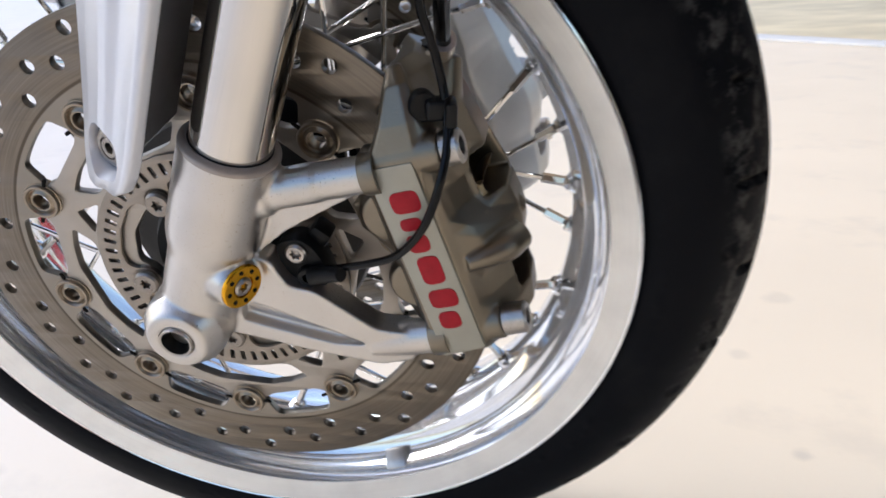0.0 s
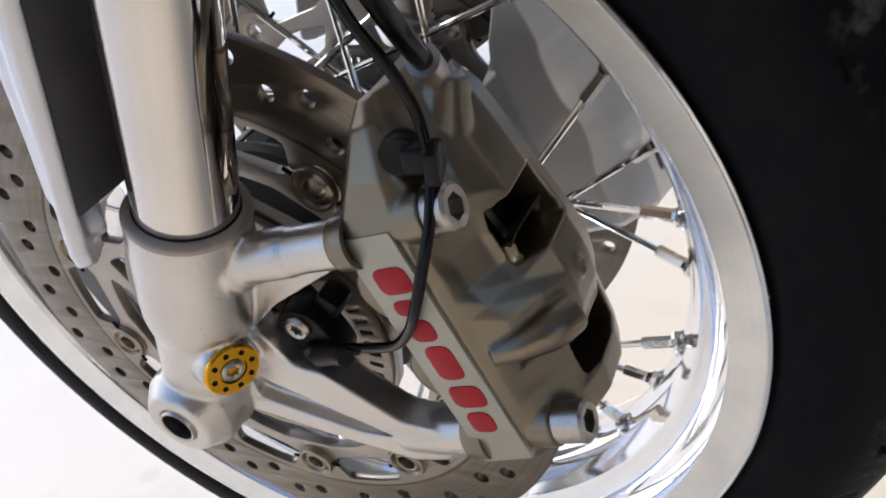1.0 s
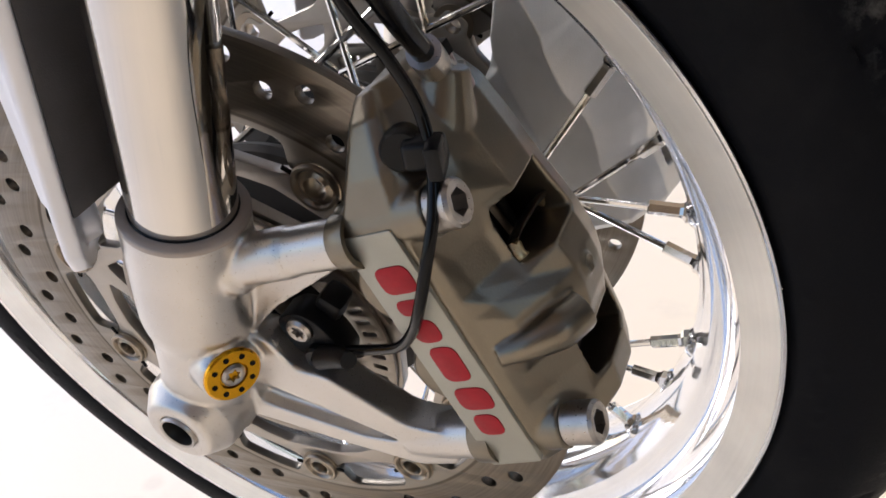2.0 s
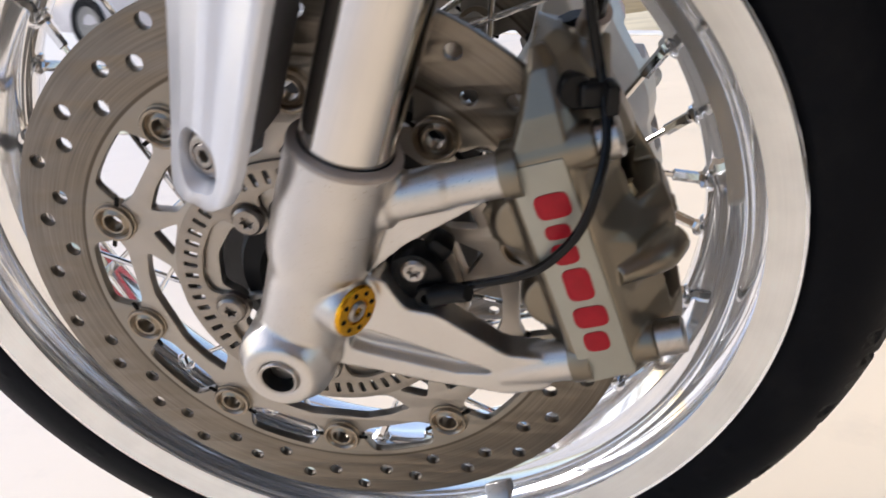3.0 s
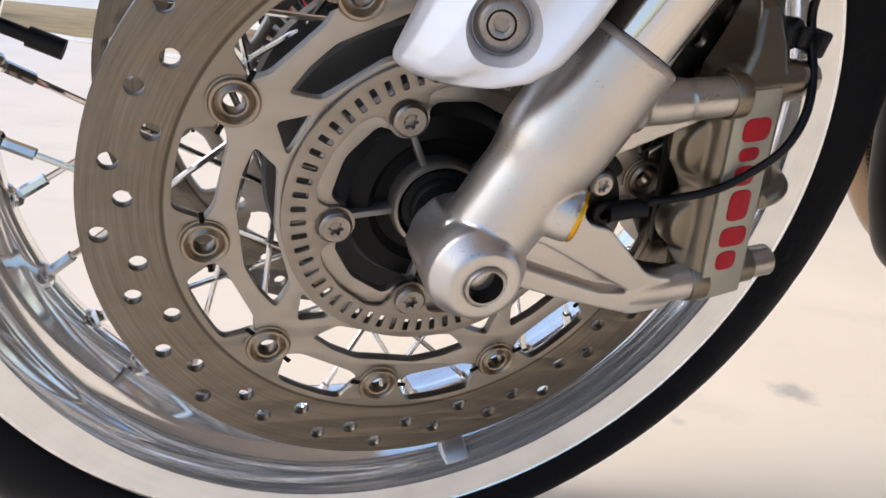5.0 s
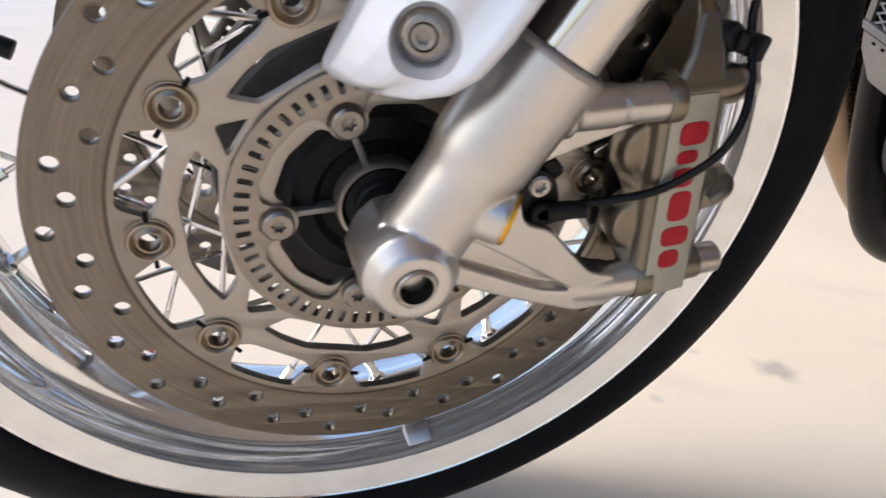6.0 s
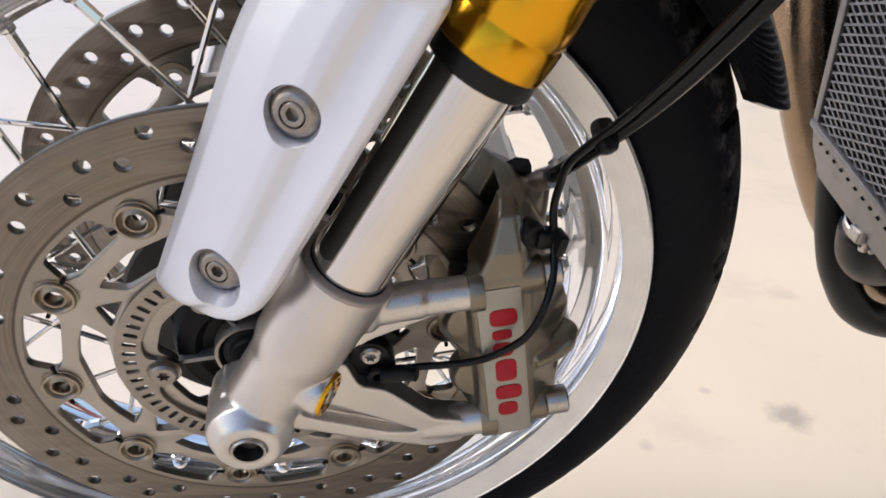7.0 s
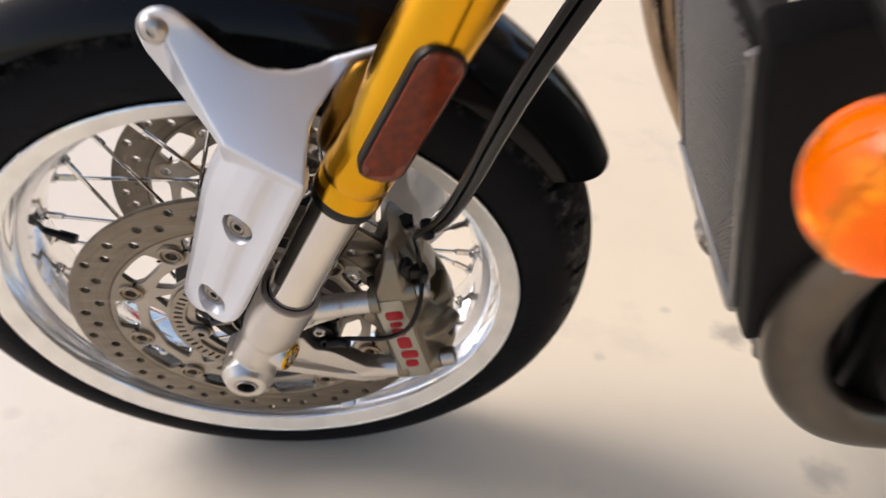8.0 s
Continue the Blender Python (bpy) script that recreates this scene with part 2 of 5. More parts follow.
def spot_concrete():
    """Cool-to-warm light across the ground put into the colour, and a few oil spots."""
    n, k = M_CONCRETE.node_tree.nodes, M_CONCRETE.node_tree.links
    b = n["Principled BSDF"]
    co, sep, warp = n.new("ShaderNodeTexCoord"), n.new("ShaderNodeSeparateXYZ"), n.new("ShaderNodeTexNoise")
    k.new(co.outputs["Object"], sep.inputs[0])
    # cooler daylight towards -x and warmer light towards +x, multiplied into the base
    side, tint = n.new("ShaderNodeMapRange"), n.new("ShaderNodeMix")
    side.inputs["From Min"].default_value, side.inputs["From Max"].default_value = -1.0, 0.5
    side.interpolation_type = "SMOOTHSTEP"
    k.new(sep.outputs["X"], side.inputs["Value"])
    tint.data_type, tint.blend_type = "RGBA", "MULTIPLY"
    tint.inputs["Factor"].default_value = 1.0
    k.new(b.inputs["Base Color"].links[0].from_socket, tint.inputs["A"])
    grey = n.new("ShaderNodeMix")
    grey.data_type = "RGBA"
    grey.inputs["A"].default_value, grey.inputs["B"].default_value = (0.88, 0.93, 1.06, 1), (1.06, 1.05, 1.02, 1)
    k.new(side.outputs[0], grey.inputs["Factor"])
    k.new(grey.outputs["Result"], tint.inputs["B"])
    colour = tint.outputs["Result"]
    warp.inputs["Scale"].default_value, warp.inputs["Detail"].default_value, warp.inputs["Roughness"].default_value = 28.0, 5.0, 0.6
    k.new(co.outputs["Object"], warp.inputs["Vector"])
    for x, y, r, amount in ((0.602, 0.305, 0.028, 0.55), (0.400, 0.258, 0.010, 0.25), (0.626, 0.050, 0.026, 0.45), (0.375, 0.455, 0.012, 0.16), (0.52, 0.36, 0.008, 0.25), (-0.36, 0.16, 0.012, 0.15), (0.78, 0.62, 0.03, 0.18), (0.45, 0.62, 0.02, 0.15)):
        d, wob, fall, mix = n.new("ShaderNodeVectorMath"), n.new("ShaderNodeMath"), n.new("ShaderNodeMapRange"), n.new("ShaderNodeMix")
        d.operation = "DISTANCE"
        k.new(co.outputs["Object"], d.inputs[0])
        d.inputs[1].default_value = (x, y, 0)
        wob.operation = "MULTIPLY_ADD"
        k.new(warp.outputs["Fac"], wob.inputs[0])
        wob.inputs[1].default_value = r * 2.2
        k.new(d.outputs["Value"], wob.inputs[2])
        fall.inputs["From Min"].default_value, fall.inputs["From Max"].default_value = r * 1.5, r * 2.3
        fall.inputs["To Min"].default_value, fall.inputs["To Max"].default_value = amount, 0.0
        k.new(wob.outputs[0], fall.inputs["Value"])
        mix.data_type = "RGBA"
        k.new(fall.outputs[0], mix.inputs["Factor"])
        k.new(colour, mix.inputs["A"])
        mix.inputs["B"].default_value = (0.30, 0.275, 0.24, 1)
        colour = mix.outputs["Result"]
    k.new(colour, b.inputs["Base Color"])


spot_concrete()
M_KERB = material("kerb_concrete", (0.72, 0.71, 0.69), 0.7, 0.0, 0.08, 6, 0.3, 150)
M_GRASS = material("dry_ground", (0.60, 0.52, 0.36), 0.9, 0.0, 0.15, 3, 0.5, 60, 0.1, 0.0, ((0.26, 0.21, 0.12), 0.8, 0.6))
# colours of the added wall and canopy out of view, picked for their reflections
M_WALL = material("brown_render", (0.20, 0.145, 0.10), 0.8, 0.0, 0.05, 1.0, 0.3, 120)
M_CANOPY = material("beige_soffit", (0.46, 0.375, 0.29), 0.8, 0.0, 0.04, 1.0, 0.2, 120)
M_OCHRE = material("ochre_ground", (0.33, 0.245, 0.12), 0.9, 0.0, 0.2, 3, 0.5, 60)


# ---------------------------------------------------------------- mesh helpers
def finish(bm, name, mat, sharp=38):
    bmesh.ops.recalc_face_normals(bm, faces=bm.faces)
    me = bpy.data.meshes.new(name)
    bm.to_mesh(me)
    bm.free()
    me.materials.append(mat)
    me.shade_smooth()
    me.set_sharp_from_angle(angle=radians(sharp))
    return me


def part(name, bm, mat, parent, label="", m=None, sharp=38):
    """One mesh object under a thing or a part. bm may be a bmesh or a mesh that is shared."""
    me = finish(bm, name, mat, sharp) if isinstance(bm, bmesh.types.BMesh) else bm
    ob = new(name, me)
    ob.parent = parent
    ob.matrix_basis = m if m is not None else Matrix()
    return tagged(ob, label)


def frame_of(origin, axis, up=(0, 0, 1)):
    """A matrix whose z runs along axis."""
    z = Vector(axis).normalized()
    x = Vector(up).cross(z)
    if x.length < 1e-4:
        x = Vector((1, 0, 0)).cross(z)
    x.normalize()
    y = z.cross(x)
    m = Matrix((x, y, z)).transposed().to_4x4()
    m.translation = origin
    return m


def lathe(bm, profile, m=None, segs=48, closed=False):
    """Turns a profile of (radius, height) round z, then lays it by m."""
    m = m or Matrix()
    rings = []
    for r, h in profile:
        if r < 1e-6:
            rings.append([bm.verts.new(m @ Vector((0, 0, h)))])
        else:
            rings.append([bm.verts.new(m @ Vector((r * math.cos(2 * math.pi * i / segs), r * math.sin(2 * math.pi * i / segs), h))) for i in range(segs)])
    pairs = list(zip(rings, rings[1:])) + ([(rings[-1], rings[0])] if closed else [])
    for p, q in pairs:
        for i in range(segs):
            j = (i + 1) % segs
            if len(p) == 1 and len(q) > 1:
                bm.faces.new((p[0], q[i], q[j]))
            elif len(q) == 1 and len(p) > 1:
                bm.faces.new((p[i], q[0], p[j]))
            elif len(p) > 1:
                bm.faces.new((p[i], q[i], q[j], p[j]))
    return bm


def smooth_path(points, step=8):
    """A Catmull-Rom curve through the points."""
    p = [Vector(q) for q in points]
    p = [2 * p[0] - p[1]] + p + [2 * p[-1] - p[-2]]
    out = []
    for a0, b0, c0, d0 in zip(p, p[1:], p[2:], p[3:]):
        for i in range(step):
            t = i / step
            out.append(0.5 * (2 * b0 + (c0 - a0) * t + (2 * a0 - 5 * b0 + 4 * c0 - d0) * t * t + (3 * b0 - a0 - 3 * c0 + d0) * t ** 3))
    return out + [p[-2]]


def tube(bm, path, radius, segs=12, flat=1.0):
    """A tube along a path; radius is a number or one for each point."""
    radii = radius if isinstance(radius, (list, tuple)) else [radius] * len(path)
    rings, side = [], None
    for i, q in enumerate(path):
        d = (path[min(i + 1, len(path) - 1)] - path[max(i - 1, 0)]).normalized()
        if side is None:
            side = d.orthogonal().normalized()
        side = (side - d * side.dot(d)).normalized()
        other = d.cross(side)
        rings.append([bm.verts.new(q + radii[i] * (math.cos(t) * side + flat * math.sin(t) * other)) for t in (2 * math.pi * k / segs for k in range(segs))])
    for p, q in zip(rings, rings[1:]):
        for i in range(segs):
            bm.faces.new((p[i], p[(i + 1) % segs], q[(i + 1) % segs], q[i]))
    bm.faces.new(rings[0])
    bm.faces.new(rings[-1][::-1])
    return bm


def box(bm, size, m=None, bevel=0.0, segments=2):
    made = bmesh.ops.create_cube(bm, size=1, matrix=(m or Matrix()) @ Matrix.Diagonal((*size, 1)))
    if bevel:
        edges = list({e for v in made["verts"] for e in v.link_edges})
        bmesh.ops.bevel(bm, geom=edges, offset=bevel, segments=segments, affect="EDGES", profile=0.5)
    return bm


def loft(bm, sections):
    """Skins closed rings of equal count, with end caps."""
    rings = [[bm.verts.new(v) for v in s] for s in sections]
    for p, q in zip(rings, rings[1:]):
        for i in range(len(p)):
            j = (i + 1) % len(p)
            bm.faces.new((p[i], p[j], q[j], q[i]))
    bm.faces.new(rings[0][::-1])
    bm.faces.new(rings[-1])
    return bm


def rounded(points, radius, n=5):
    """A closed outline with filleted corners; radius is a number or one for each corner."""
    out, count = [], len(points)
    for i in range(count):
        a0, b0, c0 = (Vector(points[j % count]).to_2d() for j in (i - 1, i, i + 1))
        r = radius[i] if isinstance(radius, (list, tuple)) else radius
        u, v = (a0 - b0), (c0 - b0)
        reach = min(r, 0.48 * u.length, 0.48 * v.length)
        p, q = b0 + u.normalized() * reach, b0 + v.normalized() * reach
        for k in range(n + 1):
            t = k / n
            out.append((1 - t) ** 2 * p + 2 * t * (1 - t) * b0 + t * t * q)
    return out


def ring_points(radius, n=64, start=0.0, centre=(0, 0)):
    return [Vector((centre[0] + radius * math.cos(start + 2 * math.pi * i / n), centre[1] + radius * math.sin(start + 2 * math.pi * i / n))) for i in range(n)]


def plate(outlines, front, depth, bevel=0.0, res=1):
    """A flat plate in the wheel's plane, out of closed outlines of (x, z): the first is its edge, the rest are holes. front: its y nearest the eye."""
    cu = bpy.data.curves.new("outline", "CURVE")
    cu.dimensions, cu.fill_mode = "2D", "BOTH"
    cu.extrude, cu.bevel_depth, cu.bevel_resolution, cu.offset = depth / 2 - bevel, bevel, res, -bevel
    for pts in outlines:
        sp = cu.splines.new("POLY")
        sp.points.add(len(pts) - 1)
        sp.use_cyclic_u = True
        for q, v in zip(sp.points, pts):
            q.co = (v[0], v[1], 0, 1)
    ob = new("outline", cu)
    me = bpy.data.meshes.new_from_object(ob.evaluated_get(bpy.context.evaluated_depsgraph_get()))
    bpy.data.objects.remove(ob)
    bpy.data.curves.remove(cu)
    bm = bmesh.new()
    bm.from_mesh(me)
    bpy.data.meshes.remove(me)
    bmesh.ops.remove_doubles(bm, verts=bm.verts, dist=1e-6)
    bmesh.ops.transform(bm, verts=bm.verts, matrix=Matrix.Translation((0, front + depth / 2, 0)) @ pose(0, 0, 0, 90))
    return bm


def add_mesh(bm, other):
    me = bpy.data.meshes.new("piece")
    other.to_mesh(me)
    other.free()
    bm.from_mesh(me)
    bpy.data.meshes.remove(me)
    return bm


def fused(bm, voxel, rounds=6):
    """Melts overlapping pieces into one casting with soft fillets."""
    bmesh.ops.recalc_face_normals(bm, faces=bm.faces)
    me = bpy.data.meshes.new("casting")
    bm.to_mesh(me)
    bm.free()
    ob = new("casting", me)
    rm = ob.modifiers.new("melt", "REMESH")
    rm.mode, rm.voxel_size = "VOXEL", voxel
    sm = ob.modifiers.new("soften", "SMOOTH")
    sm.factor, sm.iterations = 0.5, rounds
    out = bpy.data.meshes.new_from_object(ob.evaluated_get(bpy.context.evaluated_depsgraph_get()))
    bpy.data.objects.remove(ob)
    bpy.data.meshes.remove(me)
    bm = bmesh.new()
    bm.from_mesh(out)
    bpy.data.meshes.remove(out)
    return bm


def mirrored(ob, parent, mat=None, place=FRONT_FAR):
    """A copy of a part and its pieces on the wheel's other side."""
    flip = Matrix.Translation((0, MID, 0)) @ Matrix.Diagonal((1, -1, 1, 1)) @ Matrix.Translation((0, -MID, 0))
    top = None
    chain = {}
    for o in (ob, *ob.children_recursive):
        me = o.data.copy()
        own = Matrix() if o is ob else o.matrix_basis
        me.transform(flip @ own)
        me.flip_normals()
        if mat and (o is ob):
            me.materials.clear()
            me.materials.append(mat)
        c = new(o.name.split(".")[0], me)
        c.parent = parent if top is None else chain[o.parent]
        c.matrix_basis = place if top is None else Matrix()
        if "label" in o:
            c["label"] = o["label"]
        chain[o] = c
        top = top or c
    return top


def polar(r, deg):
    return Vector((r * math.cos(radians(deg)), r * math.sin(radians(deg))))


def at(r, deg, y):
    p = polar(r, deg)
    return Vector((p.x, y, p.y))


def cap_bolt(bm, m, r, h, socket, depth=0.003, lobes=6):
    """A round bolt head along z with a sunken socket: six-sided for lobes 3, star-shaped for lobes 6."""
    lathe(bm, [(r * 0.96, 0), (r, 0.0004), (r, h - 0.0012), (r - 0.0012, h), (socket * 1.3, h)], m, 36)
    rings = []
    for k, z in ((1.3, h), (1.0, h - 0.0003), (0.97, h - depth)):
        ring = []
        for i in range(36):
            t = 2 * math.pi * i / 36
            star = 1.0 if k > 1.2 else (1 + 0.20 * math.cos(6 * t) if lobes == 6 else 1 / math.cos((t % (math.pi / 3)) - math.pi / 6) * 0.92)
            q = socket * k * star
            ring.append(bm.verts.new(m @ Vector((q * math.cos(t), q * math.sin(t), z))))
        rings.append(ring)
    for p, q in zip(rings, rings[1:]):
        for i in range(36):
            bm.faces.new((p[i], p[(i + 1) % 36], q[(i + 1) % 36], q[i]))
    bm.faces.new(rings[-1])
    return bm


# ---------------------------------------------------------------- the motorcycle
bike = new("motorcycle")
bike.empty_display_size = 0.1
tagged(bike, "motorcycle with gold fork, wire wheel and black mudguard, leaning on concrete", "motorcycle")


def bike_part(name, bm, mat, label="", sharp=38, place=FRONT):
    return part(name, bm, mat, bike, label, place, sharp)


TO_EYE = pose(0, 0, 0, 90)            # z runs along the axle towards the bike's left side
BOBBINS = [120.9 + 36 * i for i in range(10)]


# -- front wheel: the hub, with tyre, rim and spokes
def build_wheel():
    bm = bmesh.new()
    # drum between two flanges, with a waisted middle
    half = [(0.0, 0.008), (0.030, 0.008), (0.034, 0.004), (0.044, 0.006), (0.047, 0.012), (0.049, 0.030), (0.056, 0.034), (0.070, 0.036),
            (0.077, 0.038), (0.0785, 0.041), (0.077, 0.045), (0.066, 0.048), (0.046, 0.055), (0.036, MID)]
    whole = half + [(r, 2 * MID - y) for r, y in half[-2::-1]]
    lathe(bm, [(r, -y) for r, y in whole], TO_EYE, 96)
    hub = bike_part("front_wheel", bm, M_HUB, "spoked front wheel with black hub and polished rim", place=BIKE)

    bm = bmesh.new()
    box(bm, (0.026, 0.010, 0.0035), None, 0.001)
    rib = finish(bm, "hub_rib", M_GREY)
    for i in range(5):
        a = 120.2 + 72 * i
        part("hub_rib", rib, None, hub, m=Matrix.Translation(at(0.0345, a, 0.006)) @ pose(0, 0, 0, 0, -a, 0))
    bm = bmesh.new()
    lathe(bm, [(0.0205, -0.004), (0.0208, 0.0015), (0.0225, 0.0015), (0.0235, -0.001), (0.0235, -0.010), (0.0205, -0.010)], TO_EYE, 64, True)
    part("bearing_ring", bm, M_CARRIER, hub, "grey metal bearing ring")
    bm = bmesh.new()
    lathe(bm, [(0.0, -0.02), (0.0183, -0.006), (0.0183, -0.001), (0.015, 0.0), (0.0145, 0.003), (0.0135, 0.004), (0.0135, 0.040), (0, 0.040)], TO_EYE, 48)
    part("axle_spacer", bm, M_SPACER, hub, "dark grey axle spacer")

    bm = bmesh.new()
    for back in (False, True):
        ring = [(0.0500, 0.0290), (0.0560, 0.0330), (0.0700, 0.0350), (0.0775, 0.0370), (0.0792, 0.0410), (0.0775, 0.0455), (0.0600, 0.0500), (0.0480, 0.0500)]
        lathe(bm, [(r, -(2 * MID - y if back else y)) for r, y in ring], TO_EYE, 96, True)
    part("hub_flange", bm, M_DARKMETAL, hub, "dark grey cast hub flanges for the spokes")

    # rim: a flat bright flange on either side of a deep polished bowl
    bm = bmesh.new()
    near = [(0.2368, 0.0174), (0.2380, 0.0163), (0.2388, 0.0169), (0.2388, 0.0181), (0.2377, 0.0187)]
    inner = [(0.2368, 0.0174), (0.2216, 0.0232), (0.2190, 0.0280), (0.2172, 0.0365), (0.2160, 0.0420), (0.2140, 0.0450), (0.2095, 0.0475), (0.2065, 0.0500),
             (0.2045, 0.0560), (0.2020, 0.0620), (0.1995, 0.0660), (0.1985, MID)]
    inner = inner + [(r, 2 * MID - y) for r, y in inner[-2::-1]]
    lip = near[1:]
    outer = [(0.2240, 0.033), (0.2220, 0.050), (0.2060, 0.060), (0.2035, MID), (0.2060, 0.090), (0.2220, 0.100), (0.2240, 0.117)]
    loop = inner + [(r, 2 * MID - y) for r, y in lip] + outer[::-1] + lip[::-1]
    lathe(bm, [(r, -y) for r, y in loop], TO_EYE, 192, True)
    part("rim", bm, M_RIM, hub, "polished aluminium rim with flat bright flange", sharp=28)

    bm = bmesh.new()
    for back in (False, True):
        lathe(bm, [(r, -(2 * MID - y if back else y)) for r, y in ((0.2367, 0.0171), (0.2215, 0.0228), (0.2217, 0.0234), (0.2369, 0.0177))], TO_EYE, 192, True)
    part("rim_flange", bm, M_FLANGE, hub, "cream-white satin rim flange", sharp=28)

    # tyre, with sipes across the tread and raised marks on the wall
    prof = [(0.2385, 0.0215), (0.2408, 0.0195), (0.2435, 0.0176), (0.2485, 0.0163), (0.2570, 0.0161), (0.2660, 0.0178), (0.2747, 0.0212),
            (0.2830, 0.0262), (0.2908, 0.0326), (0.2982, 0.0408), (0.3045, 0.0512), (0.3090, 0.0628), (0.3106, MID)]
    full = prof + [(r, 2 * MID - y) for r, y in prof[-2::-1]]
    fine = [(q.x, q.y) for q in smooth_path([(r, y, 0) for r, y in full], 5)]
    turns = 900
    rnd = random.Random(5)
    bars, a = [], 0.0
    while a < 360:
        if rnd.random() < 0.55:
            bars.append((a, a + rnd.uniform(0.5, 1.1), rnd.choice((0.2455, 0.2500)), rnd.uniform(0.003, 0.005)))
        a += rnd.uniform(1.0, 2.2) if rnd.random() < 0.8 else 14
    marks = {}
    for lo, hi, r0, h in bars:
        for k in range(int(lo * turns / 360), int(hi * turns / 360) + 1):
            marks.setdefault(k % turns, []).append((r0, h))
    bm = bmesh.new()
    rings = []
    for k in range(turns):
        ang = 360 * k / turns
        c, s = math.cos(radians(ang)), math.sin(radians(ang))
        ring = []
        for r, y in fine:
            lift = 0.0
            side = -1 if y < MID else 1
            d = abs(y - MID)
            if d < 0.048 and r > 0.270:
                # curved slit, one each 11 degrees, the sides out of step
                centre = 6.0 + (5.6 if side > 0 else 0.0) + 0.9 * math.sin(d * 40) + (d - 0.03) * 60
                off = abs((ang - centre + 5.625) % 11.25 - 5.625) * math.pi / 180 * r
                long = int((ang - centre + 5.625) // 11.25) % 2 == 0
                if (0.008 if long else 0.022) < d < (0.046 if long else 0.040) and off < 0.0030:
                    lift -= 0.0050 * (1 - (off / 0.0030) ** 4)
            if d > 0.034 and r > 0.276:
                spot = abs((ang - 11 + 5.625) % 11.25 - 5.625) * math.pi / 180 * r
                if spot < 0.004 and abs(r - 0.2860) < 0.004:
                    lift -= 0.002
            for r0, h in marks.get(k, ()):
                if y < MID and r0 < r < r0 + h:
                    lift += 0.0006
            nx = r + lift * (0.9 if r > 0.278 else 0.2)
            ny = y + side * lift * (0.3 if r > 0.278 else 0.95)
            ring.append(bm.verts.new((nx * c, ny, nx * s)))
        rings.append(ring)
    for p, q in zip(rings, rings[1:] + rings[:1]):
        for i in range(len(p) - 1):
            bm.faces.new((p[i], p[i + 1], q[i + 1], q[i]))
    part("tyre", bm, M_TYRE, hub, "black road tyre with dusty tread and slanted grooves", sharp=60)

    # spokes in fours: two lean one way, two the other, to the near and far flange in turn
    for i in range(32):
        kind = i % 4
        lean = -1 if kind < 2 else 1
        y_hub, y_rim = (0.043, MID - 0.004) if kind in (0, 2) else (2 * MID - 0.043, MID + 0.004)
        a = 26.6 - 11.25 * i + (0.8, -0.6, 1.0, 2.2)[kind] * 0.8
        outer_end, hub_end = at(0.1975, a, y_rim), at(0.071, a + lean * 62, y_hub)
        d = (hub_end - outer_end).normalized()
        bm = bmesh.new()
        tube(bm, [outer_end + d * 0.012, hub_end], 0.0017, 8)
        spoke = part("spoke", bm, M_CHROME, hub)
        m = frame_of(outer_end - d * 0.002, d)
        bm = spoke.data
        nb = bmesh.new()
        nb.from_mesh(bm)
        lathe(nb, [(0, 0), (0.0050, 0), (0.0050, 0.003), (0.0034, 0.0045), (0.0031, 0.006), (0.0031, 0.019), (0.0022, 0.0195), (0, 0.0195)], m, 6)
        nb.to_mesh(bm)
        nb.free()
    # seats for the nipples, raised from the rim's bed
    bm = bmesh.new()
    for i in range(32):
        kind = i % 4
        a = 26.6 - 11.25 * i + (0.8, -0.6, 1.0, 2.2)[kind] * 0.8
        p = at(0.2005, a, MID + (-0.004 if kind in (0, 2) else 0.004))
        lathe(bm, [(0.0085, -0.001), (0.0070, 0.002), (0.0052, 0.0032), (0, 0.0032)], frame_of(p, -at(1, a, 0)), 16)
    tagged(part("nipple_seat", bm, M_RIM, hub, "bright raised seats of the spoke nipples"), kind="stuff")

    # valve, bent out towards the left side
    a = 168.5
    base, tip = at(0.199, a, 0.070), at(0.171, a + 0.5, 0.066)
    bm = bmesh.new()
    tube(bm, [base, base.lerp(tip, 0.5)], 0.0034, 16)
    tube(bm, [base.lerp(tip, 0.45), tip], 0.0048, 16)
    part("tyre_valve", bm, M_PLASTIC, hub, "short black tyre valve with cap")
    bm = bmesh.new()
    m = Matrix.Translation(at(0.2170, -70.6, 0.0370)) @ pose(0, 0, 0, 0, 70.6 + 90, 0)
    box(bm, (0.017, 0.016, 0.007), m @ pose(0, 0, 0, -35), 0.0015, 3)
    part("balance_weight", bm, M_CAST, hub, "square grey stick-on balance weight")
    return hub


wheel = build_wheel()


# -- brake disc: carrier, with rotor, bobbins, sensor ring and bolts
def sector_line(pairs, odd):
    """Repeats a half outline of (radius, degrees from an odd bobbin) round the wheel, mirrored within each fifth."""
    out = []
    for i in range(5):
        a = BOBBINS[1] + 72 * i
        out += [polar(r, a + d) for r, d in pairs] + [polar(r, a + 72 - d) for r, d in pairs[::-1] if d < 36]
    return out


